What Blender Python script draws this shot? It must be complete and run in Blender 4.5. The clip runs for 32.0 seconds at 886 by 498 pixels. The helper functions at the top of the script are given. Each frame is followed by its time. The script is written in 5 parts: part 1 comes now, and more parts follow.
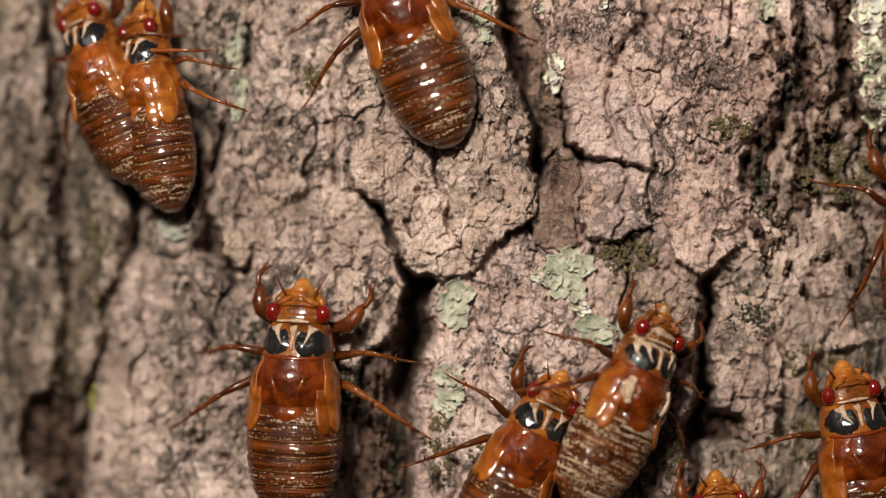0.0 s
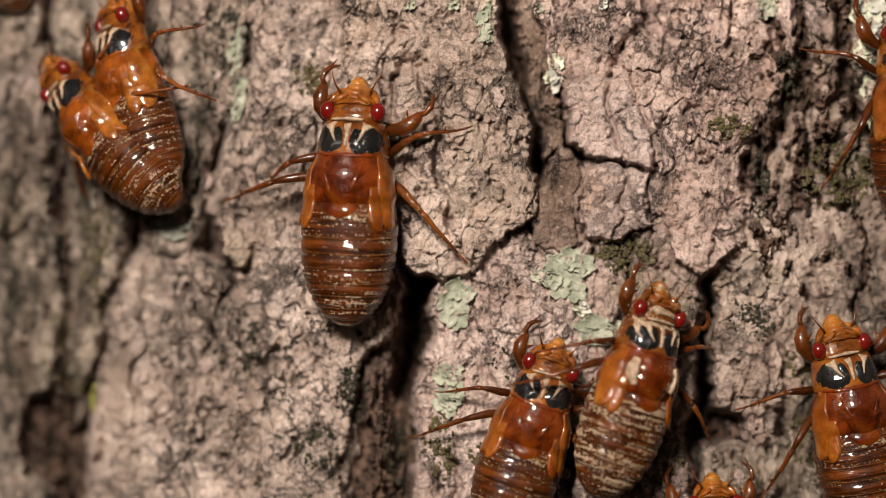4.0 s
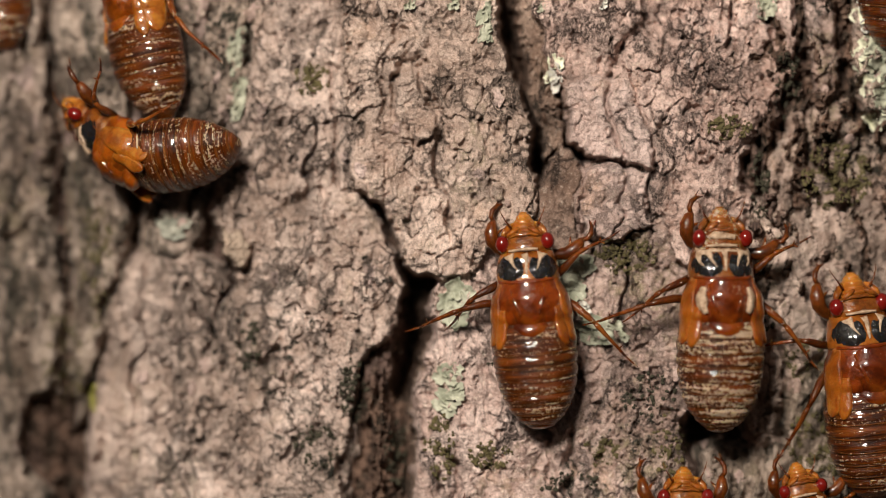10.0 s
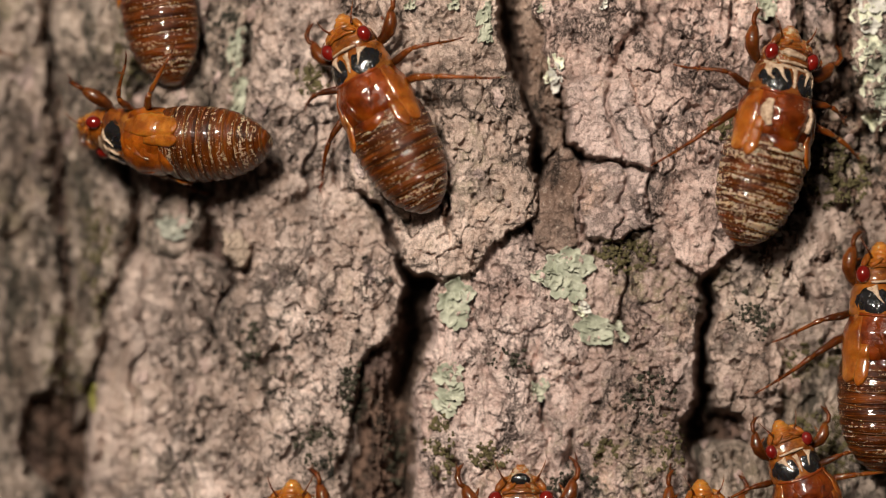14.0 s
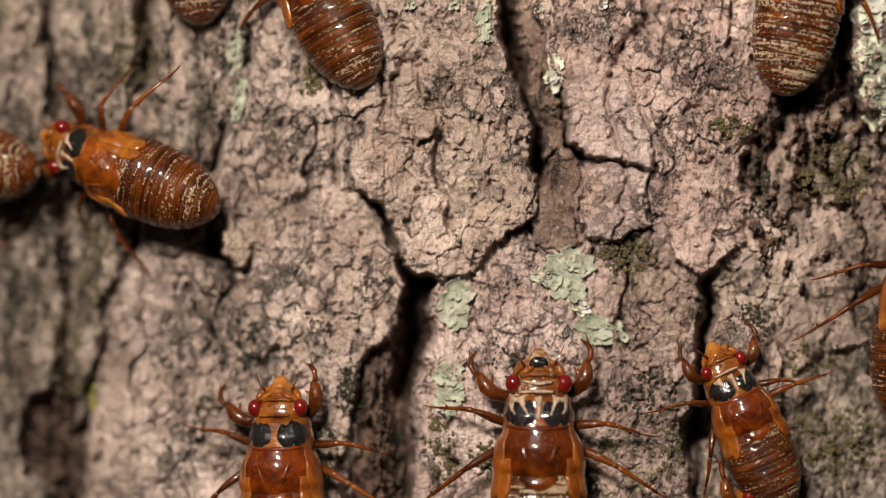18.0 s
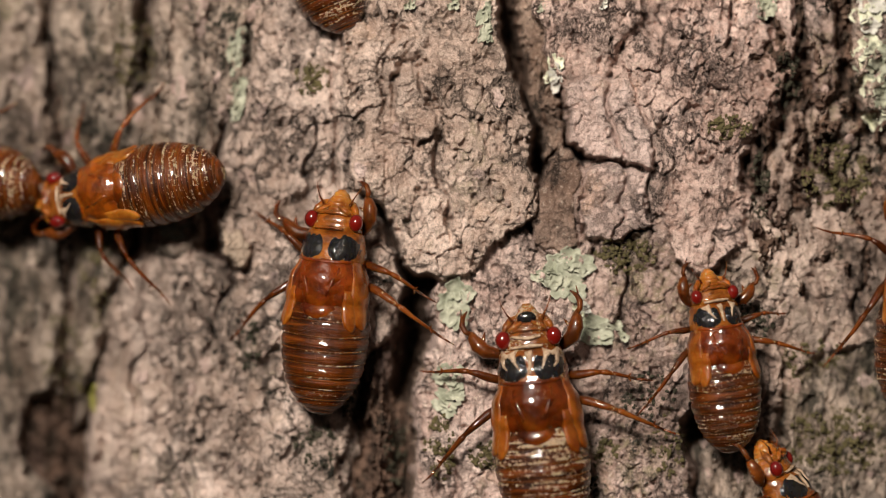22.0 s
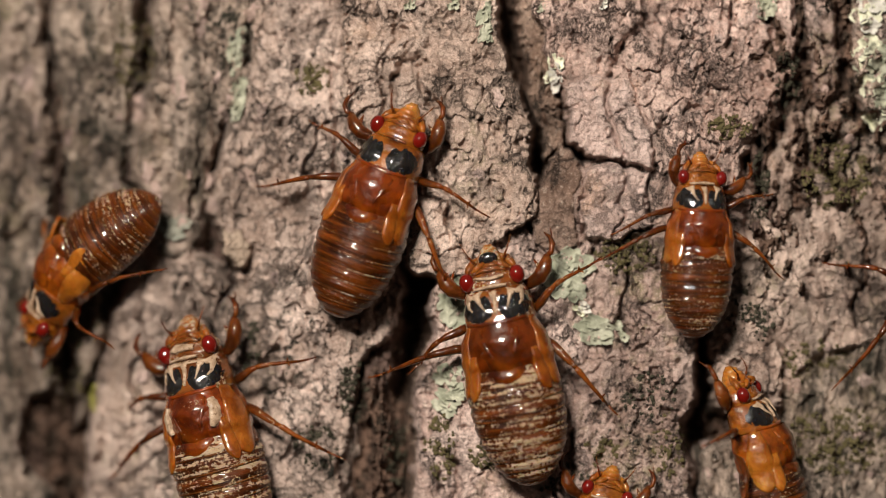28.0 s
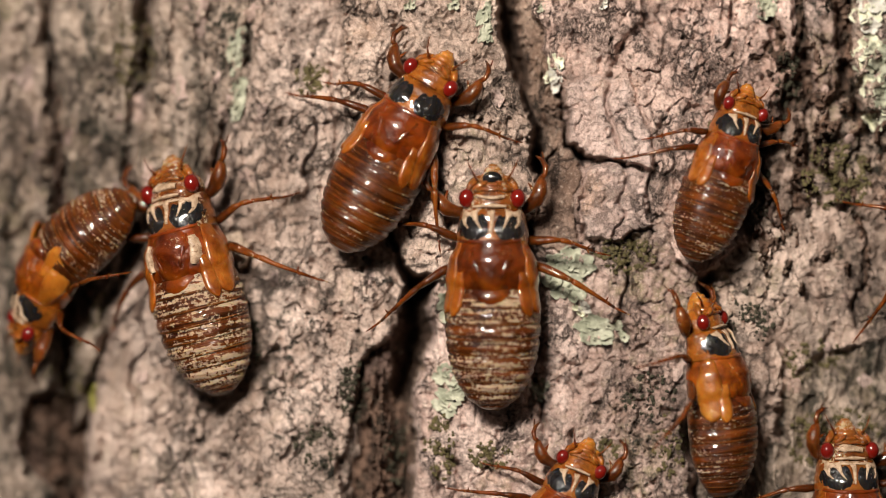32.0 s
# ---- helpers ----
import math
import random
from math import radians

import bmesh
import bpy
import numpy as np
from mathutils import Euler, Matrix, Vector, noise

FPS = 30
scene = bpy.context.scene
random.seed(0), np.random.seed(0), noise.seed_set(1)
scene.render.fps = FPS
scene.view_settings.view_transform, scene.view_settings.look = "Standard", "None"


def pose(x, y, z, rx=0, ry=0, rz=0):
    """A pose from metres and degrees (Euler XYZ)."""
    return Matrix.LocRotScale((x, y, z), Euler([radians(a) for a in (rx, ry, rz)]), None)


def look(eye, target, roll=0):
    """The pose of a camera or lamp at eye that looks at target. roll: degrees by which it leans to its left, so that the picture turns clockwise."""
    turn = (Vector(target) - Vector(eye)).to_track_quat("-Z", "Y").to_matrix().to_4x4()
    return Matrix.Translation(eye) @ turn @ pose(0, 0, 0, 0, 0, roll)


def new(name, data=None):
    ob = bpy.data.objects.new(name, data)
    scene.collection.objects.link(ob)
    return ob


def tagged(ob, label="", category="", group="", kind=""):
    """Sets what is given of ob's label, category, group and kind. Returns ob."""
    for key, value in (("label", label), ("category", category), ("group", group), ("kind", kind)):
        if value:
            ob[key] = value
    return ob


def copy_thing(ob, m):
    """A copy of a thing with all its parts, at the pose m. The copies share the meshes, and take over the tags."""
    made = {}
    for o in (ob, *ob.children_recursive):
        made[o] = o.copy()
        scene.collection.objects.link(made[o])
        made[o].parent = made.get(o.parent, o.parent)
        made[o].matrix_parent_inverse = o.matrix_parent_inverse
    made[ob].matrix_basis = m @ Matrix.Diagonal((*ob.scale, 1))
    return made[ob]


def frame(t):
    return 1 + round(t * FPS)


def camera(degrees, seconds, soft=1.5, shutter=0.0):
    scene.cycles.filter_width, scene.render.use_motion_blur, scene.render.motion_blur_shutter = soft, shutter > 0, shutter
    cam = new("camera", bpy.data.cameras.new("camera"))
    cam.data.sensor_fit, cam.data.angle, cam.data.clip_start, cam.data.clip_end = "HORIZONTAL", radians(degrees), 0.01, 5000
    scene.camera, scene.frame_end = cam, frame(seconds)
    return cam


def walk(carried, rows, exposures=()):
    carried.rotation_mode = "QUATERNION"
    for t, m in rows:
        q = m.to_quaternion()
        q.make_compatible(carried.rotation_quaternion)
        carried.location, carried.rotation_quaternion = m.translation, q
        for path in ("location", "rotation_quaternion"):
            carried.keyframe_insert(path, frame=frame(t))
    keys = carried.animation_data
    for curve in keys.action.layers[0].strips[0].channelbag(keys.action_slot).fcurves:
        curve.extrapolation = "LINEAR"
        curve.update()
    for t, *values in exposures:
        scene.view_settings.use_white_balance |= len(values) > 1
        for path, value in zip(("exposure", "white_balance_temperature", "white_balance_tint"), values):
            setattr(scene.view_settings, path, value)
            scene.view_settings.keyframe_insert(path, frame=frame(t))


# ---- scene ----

# ---- camera: a macro lens on a stand, 0.30 m before an upright trunk ----
D, ZC, U = 0.30, 1.2, 0.09 / 1568      # distance, height, one plan unit in metres
cam = camera(2 * math.degrees(math.atan(0.045 / D)), 32.0, soft=0.9)
EYE = Vector((0, -D, ZC))
walk(cam, [(0, look(EYE, (0, 0, ZC))), (32, look(EYE, (0, 0, ZC)))], exposures=[(0, 0.02), (27.9, 0.0), (28.6, 0.09), (29.5, 0.24), (32, 0.24)])
cam.data.dof.use_dof, cam.data.dof.focus_distance, cam.data.dof.aperture_fstop = True, 0.2974, 7.6

# ---- light: night, one soft lamp beside the lens ----
world = bpy.data.worlds.new("night")
world.use_nodes = True
world.node_tree.nodes["Background"].inputs[0].default_value = (0.66, 0.59, 0.52, 1)
world.node_tree.nodes["Background"].inputs[1].default_value = 0.115
scene.world = world
lamp_data = bpy.data.lights.new("video_light", "AREA")
lamp_data.shape, lamp_data.size, lamp_data.size_y, lamp_data.energy = "RECTANGLE", 0.08, 0.055, 2.28
lamp_data.color = (1.0, 0.912, 0.79)
lamp = new("video_light", lamp_data)
lamp.matrix_world = look((-0.08, -0.325, ZC + 0.15), (0.008, 0, ZC + 0.012))


# ---- materials ----
def material(name, rough=0.6, metal=0.0):
    m = bpy.data.materials.new(name)
    m.use_nodes = True
    nt = m.node_tree
    b = nt.nodes["Principled BSDF"]
    b.inputs["Roughness"].default_value, b.inputs["Metallic"].default_value = rough, metal
    return m, nt, b


def n_noise(nt, vec, scale, detail=4, rough=0.55, stretch=None):
    if stretch:
        mp = nt.nodes.new("ShaderNodeMapping")
        mp.inputs["Scale"].default_value = stretch
        nt.links.new(vec, mp.inputs["Vector"])
        vec = mp.outputs["Vector"]
    n = nt.nodes.new("ShaderNodeTexNoise")
    n.inputs["Scale"].default_value, n.inputs["Detail"].default_value, n.inputs["Roughness"].default_value = scale, detail, rough
    nt.links.new(vec, n.inputs["Vector"])
    return n.outputs["Fac"]


def n_ramp(nt, fac, *stops):
    r = nt.nodes.new("ShaderNodeValToRGB")
    els = r.color_ramp.elements
    while len(els) < len(stops):
        els.new(0.5)
    for e, (p, c) in zip(els, stops):
        e.position = p
        e.color = (*c, 1) if len(c) == 3 else c
    nt.links.new(fac, r.inputs["Fac"])
    return r.outputs["Color"]


def n_mix(nt, fac, a, b):
    m = nt.nodes.new("ShaderNodeMix")
    m.data_type = "RGBA"
    for s, v in ((m.inputs[0], fac), (m.inputs[6], a), (m.inputs[7], b)):
        if isinstance(v, (tuple, float, int)):
            s.default_value = (*v, 1) if isinstance(v, tuple) else v
        else:
            nt.links.new(v, s)
    return m.outputs[2]


def n_bump(nt, b, height, strength, dist):
    n = nt.nodes.new("ShaderNodeBump")
    n.inputs["Strength"].default_value, n.inputs["Distance"].default_value = strength, dist
    nt.links.new(height, n.inputs["Height"])
    nt.links.new(n.outputs["Normal"], b.inputs["Normal"])
    return n


def coords(nt):
    return nt.nodes.new("ShaderNodeTexCoord").outputs["Object"]


def n_math(nt, op, a, b):
    n = nt.nodes.new("ShaderNodeMath")
    n.operation = op
    for s, v in zip(n.inputs, (a, b)):
        if isinstance(v, (float, int)):
            s.default_value = v
        else:
            nt.links.new(v, s)
    return n.outputs[0]


W3, K3 = (1, 1, 1), (0, 0, 0)


def bark_material(name, main, pale, rust, crust, green, crust_at=0.60, green_at=0.60, mottle=0.0):
    """Outer bark: pale weathered cork with rust flecks, hairline cracks drawn in darker lines, dark crust, and algae.
    """
    m, nt, b = material(name, 0.85)
    v = coords(nt)
    warp = nt.nodes.new("ShaderNodeTexNoise")
    warp.inputs["Scale"].default_value, warp.inputs["Detail"].default_value = 260, 4
    nt.links.new(v, warp.inputs["Vector"])
    off = nt.nodes.new("ShaderNodeVectorMath")
    off.operation = "MULTIPLY_ADD"
    nt.links.new(warp.outputs["Color"], off.inputs[0])
    off.inputs[1].default_value = (0.0035, 0.0035, 0.0035)
    nt.links.new(v, off.inputs[2])
    w = off.outputs[0]
    tone = n_math(nt, "ADD", n_math(nt, "MULTIPLY", n_noise(nt, w, 95, 4, 0.6), 0.55), n_math(nt, "MULTIPLY", n_noise(nt, w, 520, 5, 0.7), 0.45))
    col = n_mix(nt, n_ramp(nt, tone, (0.42, K3), (0.55, W3)), main, pale)
    col = n_mix(nt, n_ramp(nt, n_noise(nt, w, 120, 4, 0.65), (0.57, K3), (0.70, (0.6, 0.6, 0.6))), col, rust)
    grain = n_noise(nt, w, 1500, 5, 0.75)
    col = n_mix(nt, n_ramp(nt, grain, (0.33, (0.7, 0.7, 0.7)), (0.47, K3)), col, tuple(c * k for c, k in zip(main, (.42, .38, .36))))
    # sparse near-white specks: tiny highlights of the bark, painted into its colour
    col = n_mix(nt, n_ramp(nt, n_noise(nt, w, 1900, 3, 0.6), (0.60, K3), (0.68, (0.8, 0.8, 0.8))), col, (0.86, 0.72, 0.61))
    col = n_mix(nt, n_ramp(nt, n_noise(nt, w, 42, 3, 0.55, (1, 1, 0.6)), (0.40, (0.55, 0.55, 0.55)), (0.54, K3)), col, tuple(c * k for c, k in zip(main, (.62, .58, .54))))
    algae = n_math(nt, "ADD", n_math(nt, "MULTIPLY", n_noise(nt, v, 60, 3), 0.5), n_math(nt, "MULTIPLY", n_noise(nt, w, 700, 4, 0.7), 0.5))
    col = n_mix(nt, n_ramp(nt, algae, (green_at - 0.05, K3), (green_at + 0.05, (0.8, 0.8, 0.8))), col, green)
    cell = nt.nodes.new("ShaderNodeTexVoronoi")
    cell.feature = "DISTANCE_TO_EDGE"
    cell.inputs["Scale"].default_value = 250
    soft_off = nt.nodes.new("ShaderNodeVectorMath")
    soft_off.operation = "MULTIPLY_ADD"
    jag = nt.nodes.new("ShaderNodeTexNoise")
    jag.inputs["Scale"].default_value, jag.inputs["Detail"].default_value, jag.inputs["Roughness"].default_value = 420, 6, 0.75
    nt.links.new(v, jag.inputs["Vector"])
    nt.links.new(jag.outputs["Color"], soft_off.inputs[0])
    soft_off.inputs[1].default_value = (0.0016, 0.0016, 0.0016)
    nt.links.new(v, soft_off.inputs[2])
    w2 = soft_off.outputs[0]
    nt.links.new(w2, cell.inputs["Vector"])
    line = n_math(nt, "ADD", cell.outputs["Distance"], n_math(nt, "MULTIPLY", n_ramp(nt, n_noise(nt, v, 140, 3), (0.42, K3), (0.52, W3)), 0.3))
    col = n_mix(nt, n_ramp(nt, line, (0.010, (0.85, 0.85, 0.85)), (0.045, K3)), col, tuple(c * 0.25 for c in main))
    # a wider net of upright cracks, and a hair-fine one
    net = []
    for scale, squash, gate, lo, hi in ((75, 0.6, 70, 0.48, 0.58), (230, 0.8, 120, 0.44, 0.58)):
        scribble = n_math(nt, "ABSOLUTE", n_math(nt, "SUBTRACT", n_noise(nt, v, scale, 8, 0.68, (1, 1, squash)), 0.5), 0.0)
        net.append(n_math(nt, "ADD", scribble, n_math(nt, "MULTIPLY", n_ramp(nt, n_noise(nt, v, gate, 4), (lo, K3), (hi, W3)), 0.3)))
    col = n_mix(nt, n_ramp(nt, net[0], (0.003, (0.9, 0.9, 0.9)), (0.011, K3)), col, tuple(c * 0.16 for c in main))
    col = n_mix(nt, n_ramp(nt, net[1], (0.003, (0.7, 0.7, 0.7)), (0.014, K3)), col, tuple(c * 0.30 for c in main))
    # crepe-like wrinkles across the grain
    wave = n_noise(nt, w2, 420, 4, 0.6, (0.75, 1, 2.0))
    hair = n_math(nt, "ABSOLUTE", n_math(nt, "SUBTRACT", wave, 0.5), 0.0)
    hair = n_math(nt, "ADD", hair, n_math(nt, "MULTIPLY", n_ramp(nt, n_noise(nt, v, 150, 4), (0.42, K3), (0.60, W3)), 0.1))
    col = n_mix(nt, n_ramp(nt, hair, (0.005, (0.45, 0.45, 0.45)), (0.018, K3)), col, tuple(c * 0.35 for c in main))
    col = n_mix(nt, n_ramp(nt, n_noise(nt, v, 3400, 3, 0.6), (0.33, (0.5, 0.5, 0.5)), (0.42, K3)), col, tuple(c * 0.3 for c in main))
    col = n_mix(nt, n_ramp(nt, n_noise(nt, v, 5600, 2, 0.6), (0.36, (0.4, 0.4, 0.4)), (0.48, K3)), col, tuple(c * 0.35 for c in main))
    col = n_mix(nt, n_ramp(nt, n_noise(nt, v, 4700, 2, 0.6), (0.56, K3), (0.68, (0.45, 0.45, 0.45))), col, tuple(min(0.92, c * 1.12) for c in pale))
    if mottle:
        # blotches of dark crust and of bare pale cork
        blot = n_noise(nt, v, 260, 4, 0.62, (1, 1, 0.55))
        col = n_mix(nt, n_ramp(nt, blot, (0.42, (mottle,) * 3), (0.50, K3)), col, crust)
        col = n_mix(nt, n_ramp(nt, n_noise(nt, v, 330, 4, 0.6, (1, 1, 0.6)), (0.52, K3), (0.58, (mottle * 0.7,) * 3)), col, pale)
    spots = n_math(nt, "ADD", n_math(nt, "MULTIPLY", n_noise(nt, v, 75, 4, 0.6, (1, 1, 0.6)), 0.45), n_math(nt, "MULTIPLY", n_noise(nt, w, 800, 5, 0.7), 0.55))
    col = n_mix(nt, n_ramp(nt, spots, (crust_at - 0.03, K3), (crust_at + 0.02, W3)), col, crust)
    nt.links.new(col, b.inputs["Base Color"])
    hgt = n_math(nt, "ADD", grain, n_math(nt, "MULTIPLY", n_noise(nt, w, 480, 6, 0.7, (1, 1, 0.7)), 1.5))
    hgt = n_math(nt, "ADD", hgt, n_ramp(nt, line, (0.0, K3), (0.06, W3)))
    hgt = n_math(nt, "ADD", hgt, n_math(nt, "MULTIPLY", n_ramp(nt, hair, (0.0, K3), (0.05, W3)), 0.6))
    hgt = n_math(nt, "ADD", hgt, n_math(nt, "MULTIPLY", wave, 0.6))
    hgt = n_math(nt, "ADD", hgt, n_math(nt, "MULTIPLY", n_ramp(nt, net[0], (0.0, K3), (0.018, W3)), 1.2))
    hgt = n_math(nt, "ADD", hgt, n_math(nt, "MULTIPLY", n_ramp(nt, net[1], (0.0, K3), (0.022, W3)), 0.7))
    n_bump(nt, b, hgt, 1.0, 0.00048)
    b.inputs["Specular IOR Level"].default_value = 0.3
    return m


M_BARK = bark_material("bark_outer", (0.46, 0.325, 0.265), (0.8, 0.624, 0.541), (0.52, 0.34, 0.23), (0.065, 0.045, 0.026), (0.27, 0.22, 0.14), 0.61)
M_PINK = bark_material("bark_pink", (0.53, 0.355, 0.302), (0.85, 0.639, 0.572), (0.56, 0.31, 0.19), (0.065, 0.045, 0.028), (0.27, 0.22, 0.14), 0.62, 0.64)
M_MOSSY = bark_material("bark_mossy", (0.25, 0.185, 0.145), (0.60, 0.475, 0.40), (0.32, 0.23, 0.15), (0.028, 0.026, 0.018), (0.15, 0.12, 0.07), 0.56, 0.56, 0.85)
M_PALE = bark_material("bark_pale", (0.5, 0.365, 0.307), (0.86, 0.68, 0.604), (0.60, 0.44, 0.31), (0.04, 0.036, 0.028), (0.27, 0.24, 0.15), 0.585, 0.61)
M_SPECK = bark_material("bark_speckled", (0.49, 0.34, 0.297), (0.84, 0.65, 0.588), (0.62, 0.36, 0.22), (0.04, 0.036, 0.028), (0.25, 0.21, 0.12), 0.58, 0.59)
M_PITTED = bark_material("bark_pitted", (0.42, 0.295, 0.245), (0.76, 0.59, 0.51), (0.52, 0.32, 0.2), (0.04, 0.036, 0.026), (0.24, 0.20, 0.12), 0.58, 0.585, 0.4)
M_GREY = bark_material("bark_grey", (0.34, 0.25, 0.20), (0.70, 0.55, 0.47), (0.38, 0.28, 0.19), (0.028, 0.026, 0.018), (0.20, 0.17, 0.10), 0.57, 0.57, 0.65)
M_SLAB = bark_material("bark_slab", (0.58, 0.416, 0.371), (0.8, 0.619, 0.572), (0.56, 0.33, 0.2), (0.08, 0.06, 0.05), (0.4, 0.34, 0.26), 0.66, 0.70)
M_CHIP = bark_material("bark_chip", (0.58, 0.45, 0.36), (0.72, 0.58, 0.47), (0.55, 0.40, 0.28), (0.1, 0.08, 0.07), (0.4, 0.38, 0.3), 0.68, 0.72)
M_LANE = bark_material("bark_lane_brown", (0.23, 0.15, 0.115), (0.46, 0.33, 0.26), (0.30, 0.18, 0.12), (0.04, 0.03, 0.025), (0.2, 0.17, 0.11), 0.60, 0.66)
M_FLAKE = bark_material("bark_flake_brown", (0.24, 0.155, 0.12), (0.46, 0.33, 0.27), (0.3, 0.17, 0.11), (0.05, 0.035, 0.03), (0.22, 0.18, 0.14), 0.66, 0.72)


def inner_material():
    m, nt, b = material("bark_inner", 0.9)
    v = coords(nt)
    f = n_noise(nt, v, 900, 5, 0.6, (1, 1, 0.09))
    col = n_mix(nt, n_ramp(nt, f, (0.35, K3), (0.65, W3)), (0.036, 0.022, 0.017), (0.18, 0.11, 0.08))
    col = n_mix(nt, n_ramp(nt, n_noise(nt, v, 90, 3), (0.5, K3), (0.65, (0.6, 0.6, 0.6))), col, (0.14, 0.095, 0.085))
    col = n_mix(nt, n_ramp(nt, n_noise(nt, v, 420, 5, 0.65), (0.50, K3), (0.60, (0.85, 0.85, 0.85))), col, (0.018, 0.015, 0.011))
    col = n_mix(nt, n_ramp(nt, n_noise(nt, v, 700, 4, 0.7, (1, 1, 0.4)), (0.62, K3), (0.70, (0.8, 0.8, 0.8))), col, (0.30, 0.22, 0.17))
    nt.links.new(col, b.inputs["Base Color"])
    n_bump(nt, b, f, 0.9, 0.0004)
    b.inputs["Specular IOR Level"].default_value = 0.2
    return m


M_INNER = inner_material()


def shell_material(name, dark, light, mud_at, rough=0.3, glow=(0.30, 0.074, 0.005), streak=(0.8, 1.0, 1.0), coat=1.0, mud_pale=(0.54, 0.39, 0.265), relief_m=0.00024, flank=None):
    """Varnished amber shell, cloudy and uneven within, with dried mud stuck on in flakes."""
    m, nt, b = material(name, rough)
    v = coords(nt)
    info = nt.nodes.new("ShaderNodeObjectInfo")
    cloud = n_math(nt, "ADD", n_noise(nt, v, 330, 4, 0.6), n_math(nt, "MULTIPLY", info.outputs["Random"], 0.08))
    col = n_mix(nt, n_ramp(nt, cloud, (0.40, K3), (0.66, W3)), dark, light)
    col = n_mix(nt, n_ramp(nt, n_noise(nt, v, 210, 3), (0.54, K3), (0.72, (0.75, 0.75, 0.75))), col, glow)
    col = n_mix(nt, n_ramp(nt, n_noise(nt, v, 900, 4, 0.7), (0.32, (0.5, 0.5, 0.5)), (0.46, K3)), col, tuple(c * 0.4 for c in dark))
    if streak[1] > 2:
        # fine rings across the abdomen
        rings = n_noise(nt, v, 460, 4, 0.6, (0.22, 5.5, 0.22))
        col = n_mix(nt, n_ramp(nt, rings, (0.56, K3), (0.64, (0.5, 0.5, 0.5))), col, tuple(min(1.0, c * 1.3) for c in glow))
        col = n_mix(nt, n_ramp(nt, rings, (0.38, (0.8, 0.8, 0.8)), (0.46, K3)), col, tuple(c * 0.45 for c in dark))
    if flank:
        # the shell thins to gold towards the sides
        xyz = nt.nodes.new("ShaderNodeSeparateXYZ")
        nt.links.new(v, xyz.inputs[0])
        side = n_math(nt, "ADD", n_math(nt, "MULTIPLY", n_math(nt, "ABSOLUTE", xyz.outputs[0], 0.0), 250.0), n_math(nt, "MULTIPLY", n_noise(nt, v, 330, 4, 0.6), 0.9))
        col = n_mix(nt, n_ramp(nt, side, (1.08, K3), (1.5, (0.75, 0.75, 0.75))), col, flank)
    n1 = n_noise(nt, v, 420, 3, 0.6, streak)
    n2 = n_noise(nt, v, 2600, 4, 0.7)
    mud = n_ramp(nt, n_math(nt, "ADD", n_math(nt, "MULTIPLY", n1, 0.5), n_math(nt, "MULTIPLY", n2, 0.5)), (mud_at, K3), (mud_at + 0.03, W3))
    col = n_mix(nt, mud, col, n_mix(nt, n_noise(nt, v, 1500, 3), tuple(c * 0.55 for c in mud_pale), mud_pale))
    nt.links.new(col, b.inputs["Base Color"])
    nt.links.new(n_ramp(nt, mud, (0.0, (rough,) * 3), (1.0, (0.85,) * 3)), b.inputs["Roughness"])
    nt.links.new(n_ramp(nt, mud, (0.0, (coat,) * 3), (0.6, K3)), b.inputs["Coat Weight"])
    b.inputs["Subsurface Weight"].default_value, b.inputs["Subsurface Scale"].default_value = 0.45, 0.0009
    b.inputs["Subsurface Radius"].default_value = (1.0, 0.4, 0.12)
    b.inputs["Coat Roughness"].default_value, b.inputs["Specular IOR Level"].default_value = 0.045, 0.18
    bump = n_math(nt, "ADD", n_noise(nt, v, 800, 5, 0.62, streak), n_math(nt, "MULTIPLY", mud, 0.5))
    bump = n_math(nt, "ADD", bump, n_math(nt, "MULTIPLY", n_noise(nt, v, 1900, 3), 0.35))
    n = n_bump(nt, b, bump, 0.8, relief_m)
    broad = nt.nodes.new("ShaderNodeBump")
    broad.inputs["Strength"].default_value, broad.inputs["Distance"].default_value = 0.7, relief_m * 1.5
    nt.links.new(n_noise(nt, v, 520, 2, 0.45, (0.8, 1.0 + 0.35 * (streak[1] - 1), 0.8)), broad.inputs["Height"])
    nt.links.new(broad.outputs["Normal"], b.inputs["Coat Normal"])
    return m


DARKS, LIGHTS = (0.060, 0.0078, 0.001), (0.21, 0.036, 0.0022)
AB1, AB2, AB3 = (0.031, 0.006, 0.0006), (0.092, 0.0195, 0.0018), (0.16, 0.040, 0.004)
LINES = (0.45, 4.6, 0.45)
GOLD = (0.40, 0.115, 0.008)
SHELLS = {
    "clean": (shell_material("shell_clean", DARKS, LIGHTS, 0.66, flank=GOLD), shell_material("abdomen_clean", AB1, AB2, 0.61, 0.3, AB3, LINES, 0.65)),
    "dusty": (shell_material("shell_dusty", DARKS, LIGHTS, 0.63, flank=GOLD), shell_material("abdomen_dusty", AB1, AB2, 0.56, 0.35, AB3, LINES, 0.65)),
    "muddy": (shell_material("shell_muddy", DARKS, LIGHTS, 0.60, flank=GOLD), shell_material("abdomen_muddy", AB1, AB2, 0.507, 0.35, AB3, LINES, 0.55)),
}
SHELLS["spotted"] = (shell_material("shell_spotted", (0.036, 0.0055, 0.0007), (0.135, 0.023, 0.0014), 0.62, flank=(0.26, 0.062, 0.004)), shell_material("abdomen_spotted", AB1, AB2, 0.515, 0.35, AB3, LINES, 0.55))
M_RIM = shell_material("segment_rim_shell", (0.040, 0.009, 0.001), (0.14, 0.040, 0.006), 0.55, 0.4, (0.24, 0.095, 0.025), (0.7, 1.0, 0.7), 0.25)
